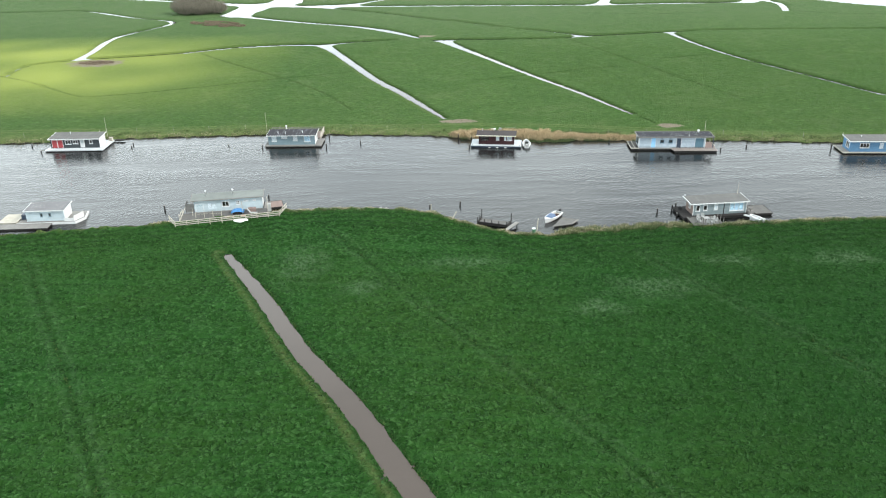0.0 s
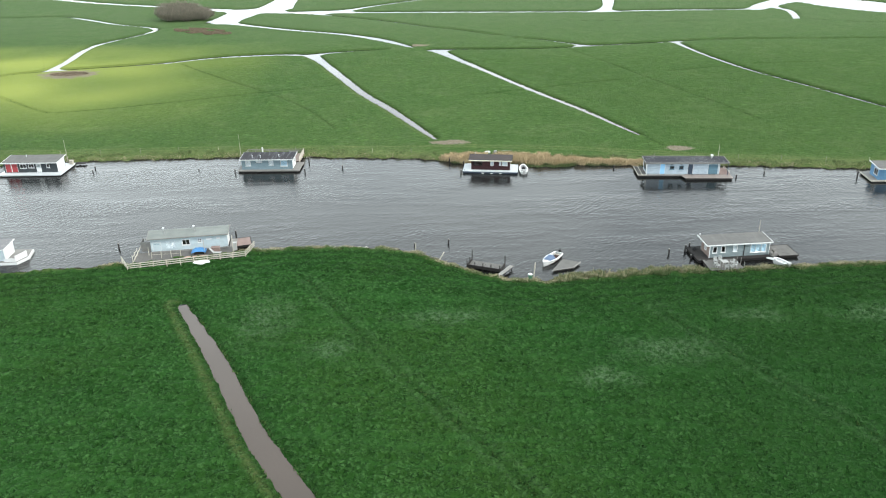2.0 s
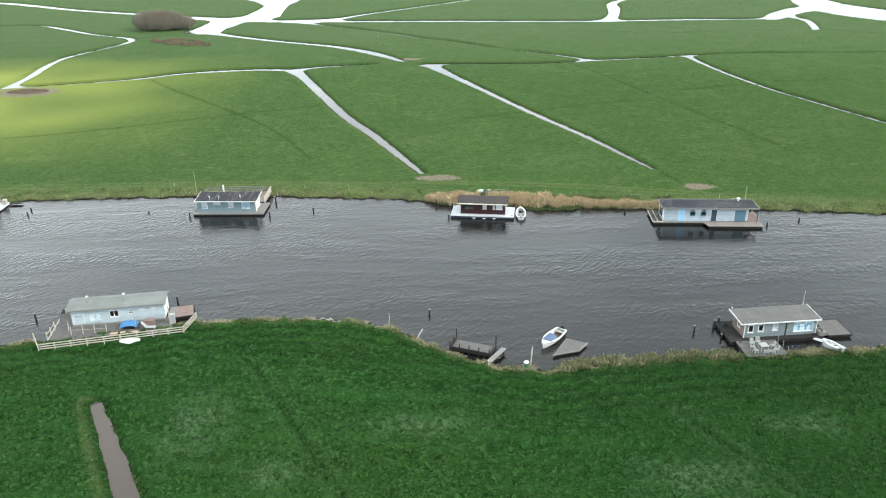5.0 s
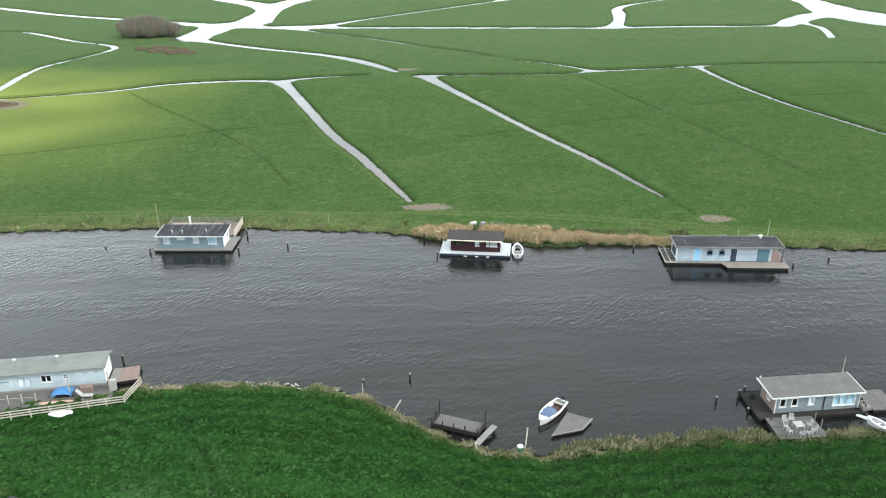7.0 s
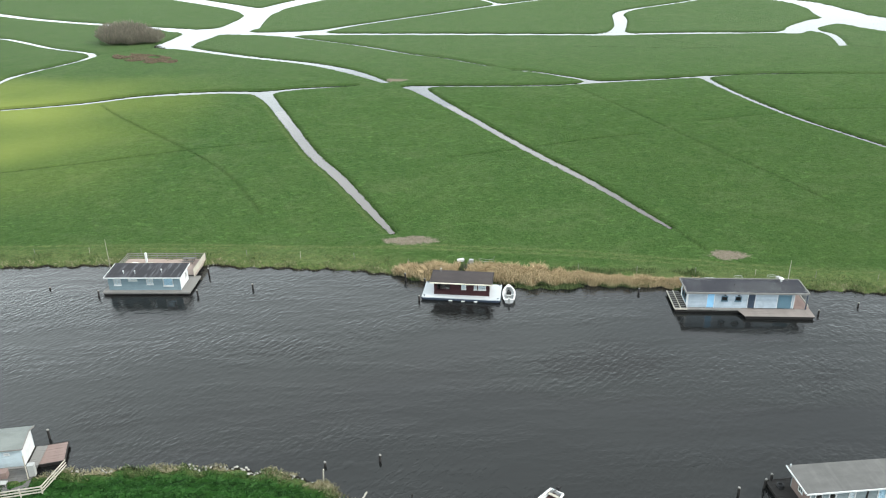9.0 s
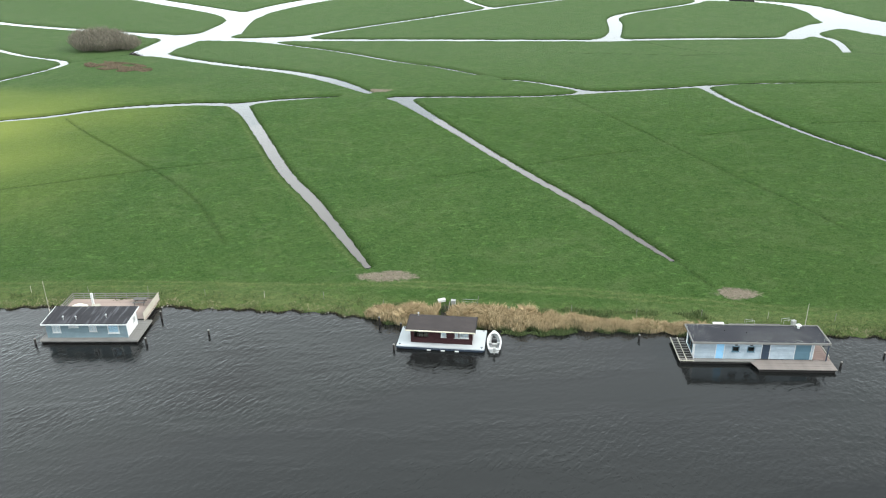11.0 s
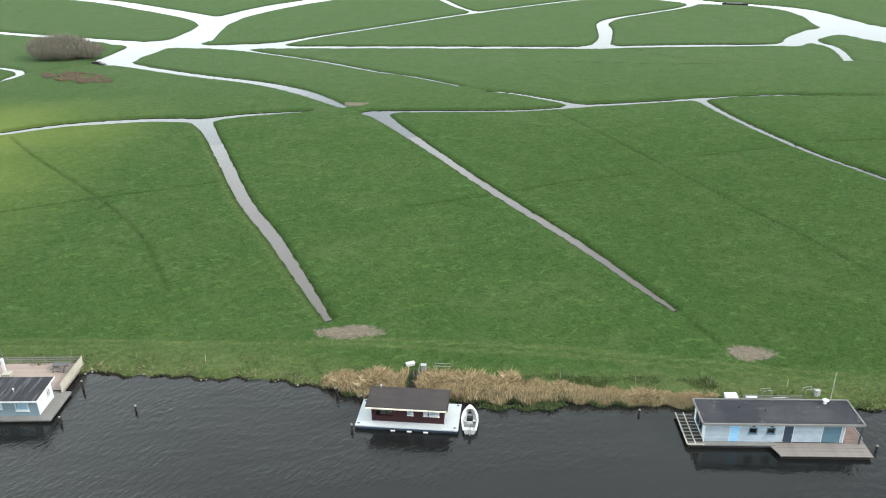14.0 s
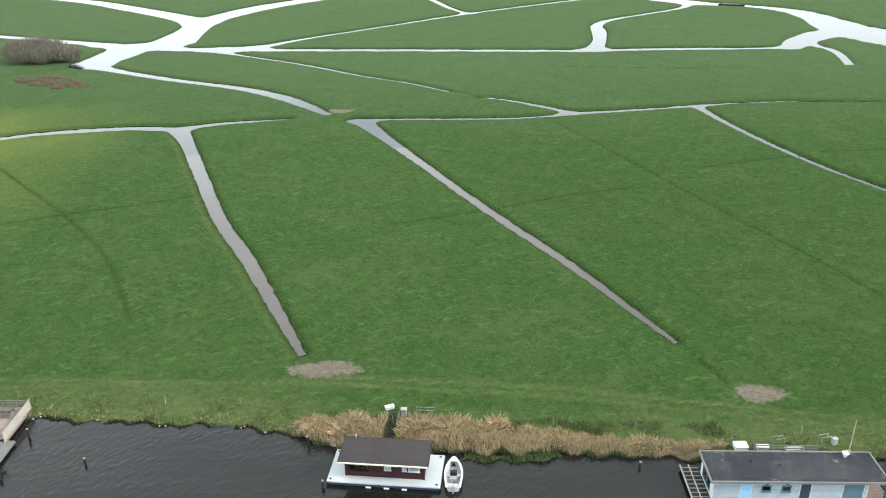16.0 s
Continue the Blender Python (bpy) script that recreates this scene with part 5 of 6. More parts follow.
for x, y, turn, dims, mat, name, label in (
        (-31.9, 134.8, 9, (0.6, 0.5, 1.35), PLASTIC, "cabinet", "narrow white cabinet standing on a terrace"),
        (-35.3, 134.3, 9, (1.3, 0.7, 0.75), DECK_BROWN, "crate", "brown wooden crate on a terrace"),
        (48.0, 176.6, -2, (1.3, 1.0, 0.5), WHITE, "storage_box", "white storage box on the jetty"),
        (50.3, 176.6, -2, (1.2, 0.5, 0.45), WHITE, "storage_box", "low white storage box on the jetty"),
        (58.6, 177.4, 20, (0.5, 0.4, 0.75), PLASTIC, "cabinet", "pale meter cabinet at the bank"),
        (13.3, 183.9, -10, (0.6, 0.45, 0.85), PLASTIC, "cabinet", "pale meter cabinet among the reeds"),
        (53.2, 176.4, 3, (1.9, 0.5, 0.35), PLASTIC, "trough", "pale trough beside the jetty"),
        (11.6, 184.9, 20, (1.0, 0.5, 0.35), HULL_WHITE, "trough", "white trough on the grass"),
        (54.9, 126.0, 20, (0.5, 0.45, 0.7), PLASTIC, "cabinet", "pale cabinet on the bank beside a dinghy")):
    base = 0.66 if mat is WHITE else 0.5
    t = thing(name, at(x, y, turn, base), label, name.replace("_", " "))
    a, b, c = dims
    part("body", Solid().box(0, 0, 0, a, b, c - 0.06), mat, t)
    part("lid", Solid().box(-0.04, -0.04, c - 0.055, a + 0.04, b + 0.04, c), mat, t)
lounger = thing("deck_chair", at(-34.7, 133.2, 5, 0.5), "pale grey reclining deck chair on a terrace", "chair")
part("seat", Solid().add([(0, 0, 0.35), (1.2, 0, 0.3), (1.2, 0.6, 0.3), (0, 0.6, 0.35), (0, 0, 0.29), (1.2, 0, 0.24), (1.2, 0.6, 0.24), (0, 0.6, 0.29)],
                        [(0, 1, 2, 3), (7, 6, 5, 4), (0, 4, 5, 1), (1, 5, 6, 2), (2, 6, 7, 3), (3, 7, 4, 0)]), PLASTIC, lounger)
part("backrest", Solid().bar((0, 0.3, 0.35), (-0.6, 0.3, 1.1), 0.6, 0.06), PLASTIC, lounger)
for x, y in ((0.05, 0.05), (1.1, 0.05), (0.05, 0.55), (1.1, 0.55)):
    part("leg", Solid().bar((x, y, 0), (x, y, 0.3), 0.05), PLASTIC, lounger)


# ---- things on the far terrace ----
picnic = thing("picnic_table", at(-30.9, 185.2, 0, 0.63), "dark grey wooden picnic table with two benches", "table")
for k in range(5):
    part("board", Solid().box(-0.9, -0.36 + k * 0.15, 0.72, 0.9, -0.22 + k * 0.15, 0.77), AGED_WOOD, picnic)
for y in (-0.75, 0.6):
    part("bench", Solid().box(-0.9, y, 0.42, 0.9, y + 0.28, 0.47), AGED_WOOD, picnic)
for x in (-0.65, 0.65):
    part("trestle", Solid().bar((x, -0.7, 0), (x, -0.2, 0.72), 0.08).bar((x, 0.7, 0), (x, 0.2, 0.72), 0.08).bar((x, -0.75, 0.4), (x, 0.75, 0.4), 0.07), AGED_WOOD, picnic)
pillar = thing("pillar", at(-37.4, 184.6, 0, 0.63), "white painted wooden pillar standing on a terrace", "pillar")
part("shaft", Solid().box(-0.14, -0.14, 0.1, 0.14, 0.14, 2.0), WHITE, pillar)
part("foot", Solid().box(-0.22, -0.22, 0, 0.22, 0.22, 0.1), WHITE, pillar)
heap = thing("sand_heap", at(-39.4, 184.4, 0, 0.6), "pale heap of sand beside stacked boards", "heap")
rings = [[(1.3 * f * math.cos(a * 0.7) * (1 + 0.15 * math.sin(3 * a)), 0.9 * f * math.sin(a * 0.7), 0.55 * (1 - f) ** 0.8) for a in range(9)] for f in (1.0, 0.75, 0.5, 0.25, 0.05)]
part("sand", Solid().loft(rings), CREAM, heap, smooth=True)

# ---- garden furniture on the patio ----
def garden_chair():
    t = thing("garden_chair", at(44.0, 127.0, 0, 0.67), "weathered white plastic garden chair on a patio deck", "chair", "garden chairs round the table")
    part("seat", Solid().box(-0.28, -0.28, 0.4, 0.28, 0.28, 0.46), PLASTIC, t)
    s = Solid()
    for k in range(5):
        x = -0.24 + k * 0.12
        s.bar((x, 0.26, 0.46), (x, 0.36, 0.95), 0.09, 0.04)
    s.bar((-0.3, 0.36, 0.95), (0.3, 0.36, 0.95), 0.06, 0.1)
    part("backrest", s, PLASTIC, t)
    for x in (-0.28, 0.28):
        part("armrest", Solid().bar((x, -0.26, 0.65), (x, 0.3, 0.68), 0.07, 0.04).bar((x, -0.25, 0.42), (x, -0.25, 0.65), 0.05), PLASTIC, t)
        for y in (-0.25, 0.25):
            part("leg", Solid().bar((x, y, 0), (x * 0.95, y, 0.42), 0.06), PLASTIC, t)
    return t


chair = garden_chair()
chair.matrix_basis = at(44.4, 127.9, 10, 0.67) @ Matrix.Diagonal((0.86, 0.86, 0.86, 1))
for x, y, turn in ((45.2, 128.2, -8), (44.1, 126.9, 80), (44.2, 126.1, 110), (46.7, 127.2, -85), (46.9, 126.3, -100), (45.4, 125.6, 175), (46.2, 125.7, 190)):
    copy_thing(chair, at(x, y, turn, 0.67))
table = thing("garden_table", at(45.4, 126.8, 8, 0.67), "square white slatted garden table on a patio deck", "table")
s = Solid()
for k in range(7):
    s.box(-0.5, -0.5 + k * 0.145, 0.68, 0.5, -0.5 + k * 0.145 + 0.125, 0.72)
part("tabletop", s, PLASTIC, table)
for x in (-0.44, 0.44):
    for y in (-0.44, 0.44):
        part("leg", Solid().bar((x, y, 0), (x, y, 0.68), 0.07), PLASTIC, table)

# ---- mooring piles ----
PILES = [(3.2, 137.7, 1.1), (-2.4, 137.0, 0.7), (38.5, 132.6, 1.2), (-51.6, 137.2, 1.3), (-33.1, 141.6, 1.5), (41.3, 133.5, 1.5), (42.1, 134.1, 1.6), (-49.6, 177.4, 0.5),
         (-41.4, 175.2, 1.1), (-26.7, 175.1, 1.2), (-19.1, 177.3, 1.0), (-26.9, 181.8, 1.5), (5.9, 173.1, 1.1), (37.8, 175.2, 0.9), (67.4, 170.6, 0.8), (84.9, 167.8, 1.7),
         (-72.4, 179.2, 0.8), (-96.1, 179.0, 1.0), (-72.0, 176.9, 0.8), (6.5, 178.4, 1.2), (3.6, 179.6, 1.6), (41.4, 130.6, 1.0), (-91.4, 173.6, 1.0), (61.0, 168.4, 0.9)]
pile = thing("mooring_pile", at(0, 0, 0), "dark wooden mooring pile standing in the canal", "mooring pile", "mooring piles")
part("shaft", Solid().tube((0, 0, -1.2), (0, 0, 0.9), 0.15, 0.13, 9), DARK_WOOD, pile)
part("cap", Solid().tube((0, 0, 0.9), (0, 0, 1.0), 0.15, 0.11, 9), GREY_WOOD, pile, "bleached top of the pile")
for k, (x, y, h) in enumerate(PILES):
    m = pose(x, y, h * 0.8 - 1.0, 3 * math.sin(k * 2.1), 3 * math.cos(k * 1.7), k * 40)
    if k == 0:
        pile.matrix_basis = m
    else:
        copy_thing(pile, m)
for x, y, z, axis in ((41.8, 131.2, 0.35, "y"), (42.5, 129.0, 0.35, "y"), (43.2, 128.6, 0.4, "y"), (42.6, 133.0, 0.62, "x"), (42.6, 133.0, 0.86, "x")):
    t = thing("tyre", at(x, y, 30, z), "old black tyre hung as a fender by a houseboat", "tyre", "tyre fenders")
    part("tread", Solid().torus((0, 0, 0), 0.26, 0.11, axis), RUBBER, t, smooth=True)

# ---- fence round the terrace ----
fence = thing("fence", at(0, 0, 0), "pale weathered three-rail wooden fence along the bank", "fence")
LINE = [(-48.6, 130.7), (-46.7, 127.9), (-41.0, 129.3), (-35.0, 130.8), (-29.3, 132.2), (-28.7, 136.2)]
for a, b in zip(LINE, LINE[1:]):
    a, b = Vector((*a, 0.45)), Vector((*b, 0.45))
    n = max(1, round((b - a).length / 2.0))
    for k in range(n):
        p = a.lerp(b, k / n)
        part("post", Solid().bar(p - Vector((0, 0, 0.3)), p + Vector((0, 0, 1.15)), 0.11), PALE_WOOD, fence)
    for h in (0.4, 0.72, 1.05):
        part("rail", Solid().bar(a + Vector((0, 0, h)), b + Vector((0, 0, h)), 0.05, 0.13), PALE_WOOD, fence)

# stock fence on the far bank
stock = thing("stock_fence", at(0, 0, 0), "line of thin weathered wooden posts along canal bank", "fence")
fx = np.arange(-118, 118, 8.7)
fb = banks(fx)[0] + 3.3
for k, (x, y) in enumerate(zip(fx, fb)):
    x, y, lean = float(x), float(y), 0.06 * math.sin(k * 3.3)
    part("post", Solid().tube((x, y, 0.2), (x + lean, y, 1.65), 0.035, 0.035, 6), GREY_WOOD if k % 4 else PALE_WOOD, stock)
# small things on the banks
gate = thing("gate", at(15.0, 184.4, -6, 0.45), "weathered metal field gate by the reeds", "gate")
for z in (0.45, 0.85):
    part("bar", Solid().bar((0, 0, z), (2.0, 0, z), 0.03), METAL, gate)
for x in (0, 2.0):
    part("post", Solid().bar((x, 0, 0), (x + 0.1 * x, 0, 0.9 + 0.5 * x / 2), 0.07), GREY_WOOD, gate)
walkway = thing("walkway", at(11.9, 177.4, -6), "narrow dark timber walkway through the reeds", "walkway")
planks("deck", (-0.5, 0.5), (0.3, 6.4), 0.56, 0.2, "y", DARK_WOOD, walkway)
part("handrail", Solid().bar((0.6, 4.0, 0.5), (0.6, 4.0, 1.5), 0.08).bar((0.6, 6.2, 0.5), (0.6, 6.2, 1.5), 0.08).bar((0.6, 4.0, 1.45), (0.6, 6.2, 1.45), 0.06), GREY_WOOD, walkway)
part("bearers", Solid().box(-0.35, 0.4, -0.5, -0.25, 6.2, 0.5).box(0.25, 0.4, -0.5, 0.35, 6.2, 0.5), DARK_WOOD, walkway)
for x, y, turn, label in ((52.6, 177.9, 5, "grey metal frame rack on the bank"), (57.6, 178.0, 12, "grey metal frame rack on the bank")):
    t = thing("rack", at(x, y, turn, 0.45), label, "rack")
    for q in (0, 1.1):
        part("leg", Solid().bar((q, 0, 0), (q, 0, 0.65), 0.04).bar((q, 0.5, 0), (q, 0.5, 0.65), 0.04), METAL, t)
    part("bar", Solid().bar((0, 0, 0.6), (1.1, 0, 0.6), 0.04).bar((0, 0.5, 0.6), (1.1, 0.5, 0.6), 0.04), METAL, t)
flag = thing("flag_pole", at(59.6, 176.2, 0, 0.45), "tall thin pale flag pole on the bank", "flag pole")
part("pole", Solid().tube((0, 0, 0), (0, 0, 4.1), 0.06, 0.035, 6), PALE_WOOD, flag)
part("foot", Solid().box(-0.2, -0.2, 0, 0.2, 0.2, 0.3), STONE, flag)
bucket = thing("bucket", at(15.4, 123.4, 0, 0.5), "green bucket with a white lid on the bank", "bucket")
part("body", Solid().tube((0, 0, 0), (0, 0, 0.7), 0.28, 0.32, 12), GREEN_P, bucket)
part("lid", Solid().tube((0, 0, 0.7), (0, 0, 0.78), 0.34, 0.3, 12), WHITE, bucket)
for x, y, dx, dy, h in ((16.0, 124.3, 0.25, 0.5, 2.2), (1.7, 131.2, 0.8, 0.5, 0.9), (10.9, 123.8, -0.1, 0.1, 0.9), (-2.2, 134.6, 0.1, 0.0, 1.2)):
    t = thing("post", at(x, y, 0, 0.3), "pale leaning wooden post at the water's edge", "post", "posts on the bank")
    part("shaft", Solid().bar((0, 0, -0.3), (dx, dy, h), 0.12), PALE_WOOD, t)
barge = thing("barge", at(158, 509.5, -18), "long dark open work barge moored in far river", "boat")
part("hull", Solid().slab([(0, -1.4), (9, -1.4), (11, 0), (9, 1.4), (0, 1.4), (-1.2, 0)], -0.3, 0.9), DARK_WOOD, barge)
part("hold", Solid().box(0.8, -1.1, 0.85, 8.2, 1.1, 0.95), GREY_WOOD, barge)

# ---- plants ----
rng = np.random.default_rng(7)


def blades(name, x, y, h, w, lean, material, label, category, z=None, parent=None):
    """Many single leaves: each a narrow bent leaf of two triangles."""
    n = len(x)
    z = land(x, y)[0] - 0.05 if z is None else z
    a = rng.uniform(0, 2 * np.pi, n)
    d = rng.uniform(0, 2 * np.pi, n)
    tilt = lean * rng.uniform(0.2, 1.0, n) * h
    ux, uy = np.cos(a) * w / 2, np.sin(a) * w / 2
    tx, ty = np.cos(d) * tilt, np.sin(d) * tilt
    v = np.empty((n, 4, 3))
    v[:, 0] = np.stack([x - ux, y - uy, z], 1)
    v[:, 1] = np.stack([x + ux, y + uy, z], 1)
    v[:, 2] = np.stack([x + ux * 0.8 + tx * 0.4, y + uy * 0.8 + ty * 0.4, z + h * 0.6], 1)
    v[:, 3] = np.stack([x + tx, y + ty, z + h], 1)
    i = np.arange(n)[:, None] * 4
    tris = np.concatenate([i + [0, 1, 2], i + [0, 2, 3]], 1).reshape(-1, 3)
    me = bpy.data.meshes.new(name)
    me.vertices.add(n * 4)
    me.vertices.foreach_set("co", v.ravel().astype(np.float32))
    me.loops.add(tris.size)
    me.loops.foreach_set("vertex_index", tris.ravel().astype(np.int32))
    me.polygons.add(len(tris))
    me.polygons.foreach_set("loop_start", np.arange(0, tris.size, 3, dtype=np.int32))
    me.update(calc_edges=True)
    me.materials.append(material)
    ob = new(name, me)
    if parent:
        ob.parent = parent
        return ob
    return tagged(ob, label, category, kind="stuff")


def keep(mask, *arrays):
    return [q[mask] for q in arrays]


# lush sward of the near field
n = 150000
x, y = rng.uniform(-95, 95, n), rng.uniform(52, 137, n)
gap = np.minimum(banks(x)[1] - y, line_gap(x, y, DITCHES[NEAR_DITCH]))
x, y = keep((gap > 0.9) & (rng.random(n) < 0.55 + 0.45 * wobble(x, y, 3.0, 4)), x, y)
blades("grass", x, y, rng.uniform(0.08, 0.24, len(x)), rng.uniform(0.08, 0.26, len(x)), 1.6, TUFT, "thick tufted green grass of the near field", "grass")

# tussocks of the far pasture
n = 40000
x, y = rng.uniform(-75, 95, n), 184 + 110 * rng.random(n) ** 1.4
gap = y - banks(x)[0]
for line in DITCHES[:5]:
    gap = np.minimum(gap, line_gap(x, y, line))
clump = wobble(x, y, 2.1, 8) + wobble(x, y, 9.0, 3) * 0.6
x, y = keep((gap > 0.8) & (clump > 0.0), x, y)
blades("pasture_tussocks", x, y, rng.uniform(0.05, 0.13, len(x)), rng.uniform(0.15, 0.4, len(x)), 1.8, PASTURE, "low grazed tussocks in the far pasture", "grass")


def along_banks(n, side, x0, x1, lo, hi):
    x = rng.uniform(x0, x1, n)
    off = rng.uniform(lo, hi, n)
    far, near = banks(x)
    return (x, far + off) if side == "far" else (x, near - off)


# reed bed behind the small houseboat, thinning along the bank
n = 58000
x = rng.uniform(1.5, 47, n)
deep = np.interp(x, [1.5, 4, 8, 22, 28, 47], [0.8, 2.9, 4.3, 4.1, 2.6, 1.2])
off = rng.random(n)
y = banks(x)[0] - 0.25 + off * (deep + 0.15) + 0.35 * wobble(x, x * 0.3, 0.9, 4)
tall = np.interp(x, [1.5, 4, 24, 30, 47], [0.8, 1.35, 1.45, 1.05, 0.85]) * (0.85 + 0.3 * wobble(x, y, 1.1, 2))
thin = np.interp(x, [1.5, 5, 24, 30, 47], [0.35, 1, 1, 0.75, 0.6]) * np.clip(0.75 + 0.6 * wobble(x, y, 1.5, 6), 0.15, 1)
x, y, tall, off = keep((np.abs(x - 12.2 - 0.1 * (y - 180)) > 0.75) & (rng.random(n) < thin), x, y, tall, off)
foot = np.maximum(land(x, y)[0], 0) - 0.1
laid = (off > 0.35) & (wobble(x, y, 2.2, 5) > -0.1)
for mask, lean in ((laid, 1.3), (~laid, 0.35)):
    p, q, r, f = keep(mask, x, y, tall, foot)
    blades("reeds", p, q, r * rng.uniform(0.7, 1.2, len(p)) * (0.8 if lean > 1 else 1.0), rng.uniform(0.02, 0.055, len(p)), lean, REED,
           "bed of dry tan reeds at the water's edge", "reeds", z=f)
# green shoots at the foot of the reeds
n = 9000
x = rng.uniform(1.5, 47, n)
y = banks(x)[0] + rng.uniform(-0.45, 0.7, n)
x, y = keep((wobble(x, y, 1.3, 4) > -0.35) & (np.abs(x - 12.2) > 0.8), x, y)
blades("reed_shoots", x, y, rng.uniform(0.3, 0.75, len(x)), rng.uniform(0.03, 0.08, len(x)), 0.4, SEDGE, "green shoots at the foot of the reeds", "reeds",
       z=np.maximum(land(x, y)[0], 0) - 0.08)
# taller grey-green growth on the near bank beside the patio
n = 9000
x = rng.uniform(19, 42, n)
y = banks(x)[1] - rng.uniform(-1.3, 0.9, n)
x, y = keep(wobble(x, y, 1.2, 5) + 0.4 * wobble(x, y, 4, 2) > -0.3, x, y)
half = rng.random(len(x)) < 0.5
for mask, mat, name, label in ((half, STRAW, "bank_reeds", "pale dead reeds standing on the near bank"), (~half, SEDGE, "bank_sedge", "tall green sedge standing on the near bank")):
    p, q = keep(mask, x, y)
    blades(name, p, q, rng.uniform(0.35, 0.95, len(p)), rng.uniform(0.03, 0.09, len(p)), 0.6, mat, label, "reeds", z=np.maximum(land(p, q)[0], 0) - 0.06)

# dead grass, sedge and rush along both banks
parts = [along_banks(20000, "near", -52, 80, -0.7, 0.8), along_banks(7000, "far", -115, 110, -0.1, 1.1), along_banks(11000, "near", -6, 58, -0.8, 1.3)]
x, y = (np.concatenate(q) for q in zip(*parts))
patchy = wobble(x, y, 1.6, 6) + 0.5 * wobble(x, y, 5, 2)
x, y, patchy = keep((patchy > -0.45) & ~((x > -48) & (x < -31) & (y < 140)), x, y, patchy)
blades("bank_reeds", x, y, rng.uniform(0.12, 0.36, len(x)) * (1.2 + 0.7 * patchy), rng.uniform(0.02, 0.06, len(x)), 1.1, STRAW, "pale dead grass and reeds fringing the canal banks", "reeds",
       z=np.maximum(land(x, y)[0], 0) - 0.06)
parts = [along_banks(14000, "near", -52, 80, -0.4, 1.6), along_banks(9000, "far", -115, 110, -0.1, 3.8), along_banks(2500, "near", 18, 56, -0.5, 1.5), along_banks(4000, "far", 0, 48, 2.6, 5.0), along_banks(2500, "far", 15, 30, -1.4, -0.5)]
x, y = (np.concatenate(q) for q in zip(*parts))
patchy = wobble(x, y, 1.9, 9)
x, y, patchy = keep((patchy > -0.2) & ~((x > -48) & (x < -31) & (y < 140)), x, y, patchy)
blades("bank_sedge", x, y, rng.uniform(0.15, 0.45, len(x)) * (1 + 0.7 * patchy), rng.uniform(0.05, 0.14, len(x)), 1.0, SEDGE, "dark green sedge and weeds along the canal banks", "sedge",
       z=np.maximum(land(x, y)[0], 0) - 0.06)

# short dark blades that draw a dark line along both water's edges
parts = [along_banks(9000, "near", -80, 82, -0.25, 0.15), along_banks(18000, "far", -118, 112, -0.35, 0.15)]
x, y = (np.concatenate(q) for q in zip(*parts))
x, y = keep(wobble(x, y, 1.4, 3) > -0.45, x, y)
blades("waterline_blades", x, y, rng.uniform(0.1, 0.26, len(x)), rng.uniform(0.08, 0.24, len(x)), 0.8, EDGE_DARK, "short dark blades along the water's edge", "roots",
       z=np.maximum(land(x, y)[0], 0) - 0.06)

# rough dark rushes on the ditch sides
spots = []
for line in (0, 1, 2, 4, 6, 8, 12, 14, NEAR_DITCH):
    pts = DITCHES[line]
    for a, b in zip(pts, pts[1:]):
        run = math.hypot(b[0] - a[0], b[1] - a[1])
        m = int(run * (24 if line in (0, 1, NEAR_DITCH) else 14))
        s = rng.random(m)
        w = a[2] + s * (b[2] - a[2])
        side = np.where(rng.random(m) < 0.62, 1.0, -1.0)
        nx, ny = (b[1] - a[1]) / run, -(b[0] - a[0]) / run
        flip = 1.0 if nx > 0 else -1.0
        o = side * flip * (w + rng.uniform(0.0, 0.45, m))
        spots.append((a[0] + s * (b[0] - a[0]) + nx * o, a[1] + s * (b[1] - a[1]) + ny * o))
x, y = (np.concatenate(q) for q in zip(*spots))
x, y = keep((wobble(x, y, 1.2, 7) > -0.3) & (land(x, y)[0] > 0.0), x, y)
for line in FURROWS + TRACKS:
    for a, b in zip(line, line[1:]):
        m = int(math.hypot(b[0] - a[0], b[1] - a[1]) * 5)
        s = rng.random(m)
        x = np.concatenate([x, a[0] + s * (b[0] - a[0]) + rng.normal(0, 0.13, m)])
        y = np.concatenate([y, a[1] + s * (b[1] - a[1]) + rng.normal(0, 0.13, m)])
blades("ditch_rushes", x, y, rng.uniform(0.1, 0.32, len(x)), rng.uniform(0.1, 0.3, len(x)), 0.8, RUSH, "rough dark rushes on the ditch sides", "rushes",
       z=np.maximum(land(x, y)[0], 0) - 0.08)

# brown dead weeds on the mound by the thicket
n = 9000
r, a = np.sqrt(rng.random(n)), rng.uniform(0, 2 * np.pi, n)
x, y = -98.5 + 13.5 * r * np.cos(a), 355.5 + 6.5 * r * np.sin(a) - 0.45 * 13.5 * r * np.cos(a)
x, y = keep(wobble(x, y, 2.5, 1) > -0.3 + 0.0 * x, x, y)
blades("dead_weeds", x, y, rng.uniform(0.2, 0.6, len(x)), rng.uniform(0.15, 0.5, len(x)), 0.9, DEADWEED, "brown dead weeds on rough ground", "weeds")

n = 900
r, a = np.sqrt(rng.random(n)), rng.uniform(0, 2 * np.pi, n)
blades("heather_patch", -119 + 6.0 * r * np.cos(a), 274.5 + 3.4 * r * np.sin(a), rng.uniform(0.15, 0.4, n), rng.uniform(0.2, 0.5, n), 0.9, DEADWEED, "reddish brown dead growth on bare soil", "weeds")


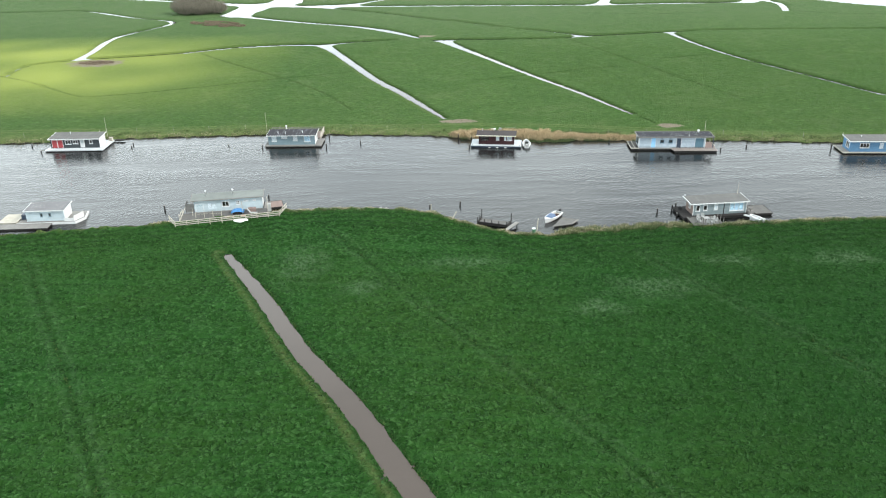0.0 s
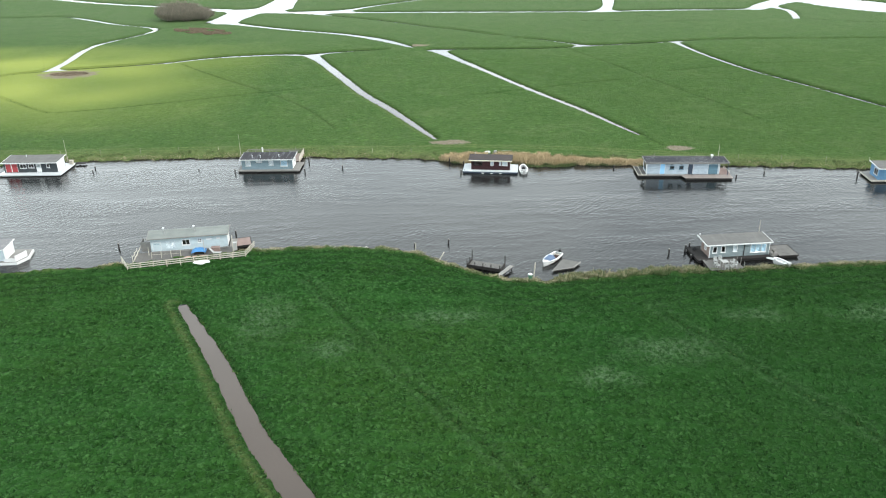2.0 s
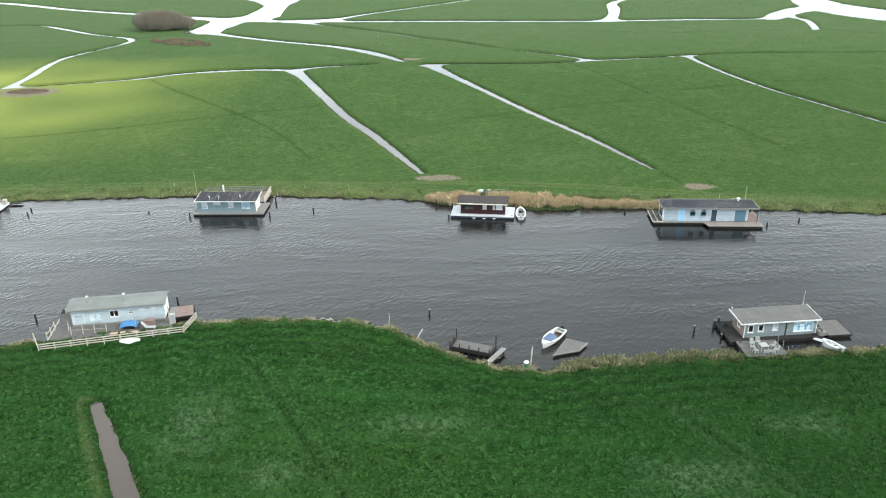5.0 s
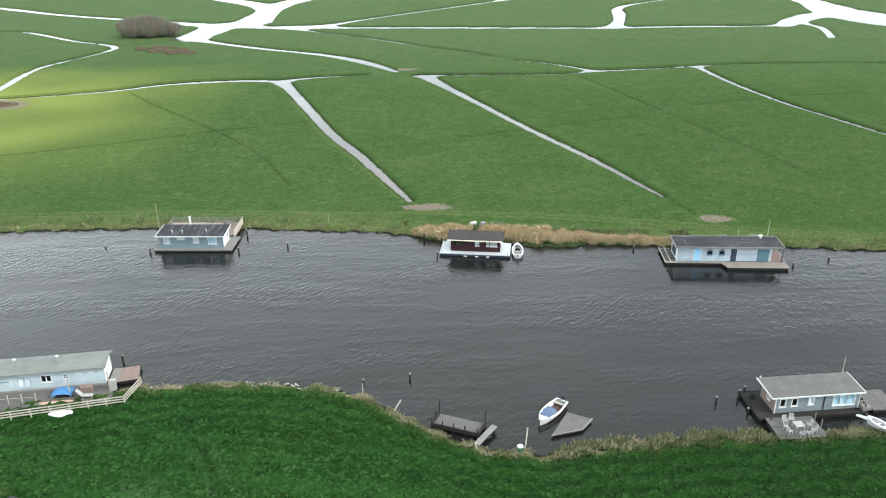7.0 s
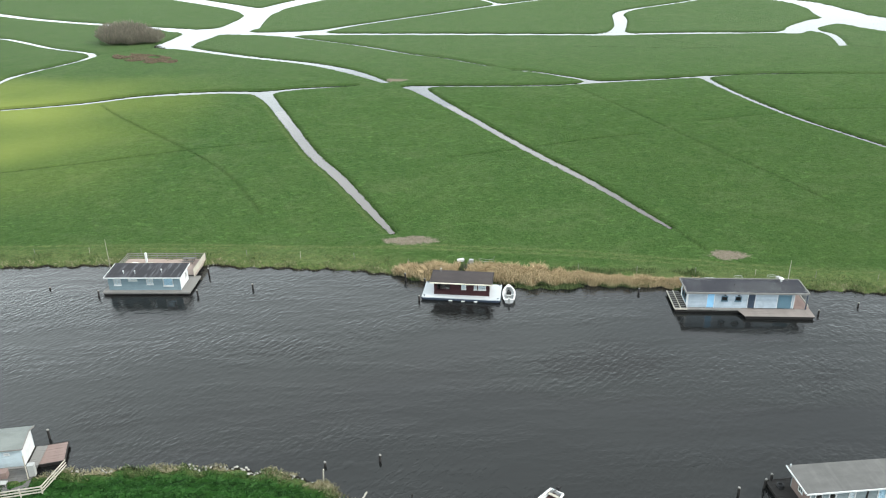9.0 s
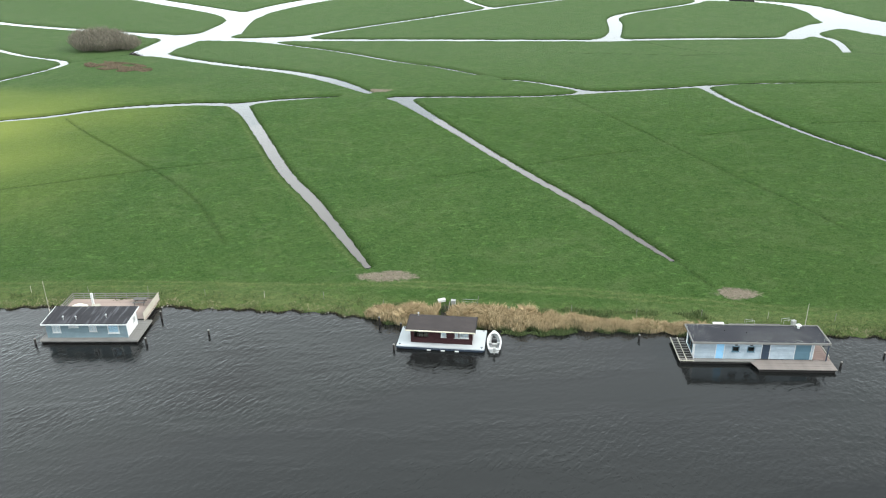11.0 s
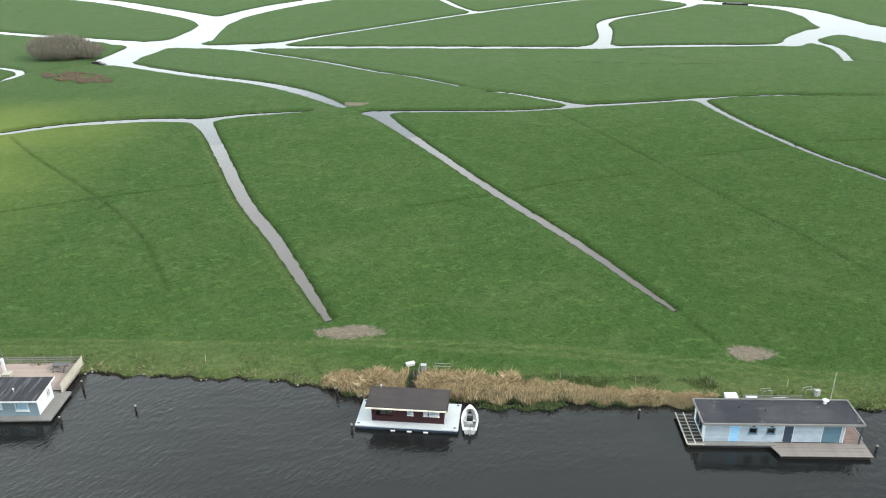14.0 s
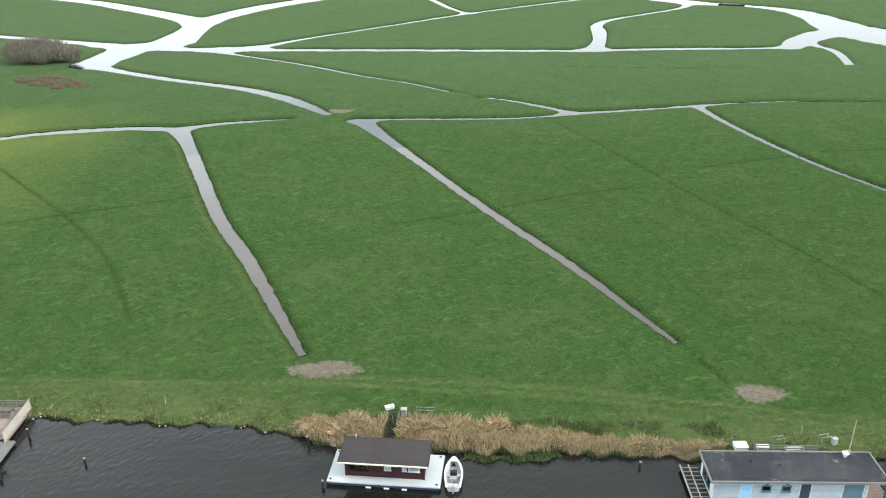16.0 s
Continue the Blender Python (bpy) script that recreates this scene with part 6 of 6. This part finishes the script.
def bush(x, y, r, h, seed):
    """A bare spring bush: stems that fork into limbs, twigs, and a loose crown of small buds."""
    rnd = random.Random(seed)
    t = thing("bush", at(x, y, 0, 0.45), "bare grey-brown bushy willow shrub in the pasture", "bush", "bushes of the thicket")
    stems, tips = Solid(), []
    for k in range(9):
        a = 2 * math.pi * k / 9 + rnd.uniform(-0.3, 0.3)
        spread = r * rnd.uniform(0.25, 0.8)
        foot = Vector((math.cos(a) * 0.3, math.sin(a) * 0.3, -0.2))
        mid = Vector((math.cos(a) * spread * 0.5, math.sin(a) * spread * 0.5, h * rnd.uniform(0.35, 0.5)))
        stems.tube(foot, mid, 0.13, 0.08, 6)
        for j in range(4):
            b = a + rnd.uniform(-0.9, 0.9)
            top = mid + Vector((math.cos(b) * spread * rnd.uniform(0.3, 0.8), math.sin(b) * spread * rnd.uniform(0.3, 0.8), h * rnd.uniform(0.2, 0.5)))
            stems.tube(mid, top, 0.07, 0.02, 5)
            tips += [mid.lerp(top, 0.4), mid.lerp(top, 0.7), top]
    part("stems", stems, BARK, t)
    tips = np.array([tuple(p) for p in tips])
    for name, m, size, mat, hh in (("crown", 4200, 0.09, TWIG, 1.5), ("foliage", 1500, 0.22, BUD, 0.35)):
        g = np.random.default_rng(seed + m)
        d = g.normal(0, 1, (m, 3))
        d /= np.linalg.norm(d, axis=1)[:, None]
        d *= (0.25 + 0.75 * g.random(m) ** 0.6)[:, None]
        near_tip = tips[g.integers(0, len(tips), m)] * 0.18
        c = d * (r, r, h * 0.5) * 0.9 + near_tip + (0, 0, h * 0.30)
        c[:, 2] = np.clip(c[:, 2], 0.1, h)
        blades(name, c[:, 0], c[:, 1], g.uniform(0.4, 1.0, m) * hh, g.uniform(0.4, 1.0, m) * size, 0.9, mat, "", "", z=c[:, 2], parent=t)
    return t


for k, (x, y, r, h) in enumerate(((-123, 389, 6.5, 8.0), (-118, 391, 7.0, 8.6), (-112.5, 390, 6.5, 7.8), (-121, 386, 5.5, 6.0), (-107, 388, 5.5, 5.6), (-114, 386, 6.0, 6.0))):
    bush(x, y, r, h, 20 + k)


# stones along the banks
def stones(name, spots, label):
    s = Solid()
    rnd = random.Random(4)
    for x, y, z, r in spots:
        rings = []
        for k, (f, zz) in enumerate(((0.75, -0.4), (1.0, 0.0), (0.8, 0.45), (0.3, 0.7))):
            rings.append([(x + r * f * rnd.uniform(0.75, 1.2) * math.cos(a * 1.257 + r), y + r * f * rnd.uniform(0.75, 1.2) * math.sin(a * 1.257 + r), z + r * zz) for a in range(5)])
        s.loft(rings)
        s.add(rings[-1], [tuple(range(5))])
    return tagged(part(name, s, STONE), label, "stones", kind="stuff")


rnd = random.Random(11)
spots = []
for k in range(300):
    x = rnd.uniform(-31, 1) if k < 220 else rnd.uniform(34, 45) if k < 260 else rnd.uniform(-70, 10)
    far, near = banks(np.array([x]))
    far, near = float(far[0]), float(near[0])
    spots.append((x, near - rnd.uniform(-0.5, 0.6) if k < 260 else far + rnd.uniform(-0.3, 0.5), 0.05, rnd.uniform(0.07, 0.18)))
stones("stones", spots, "pale broken stones along the water's edge")
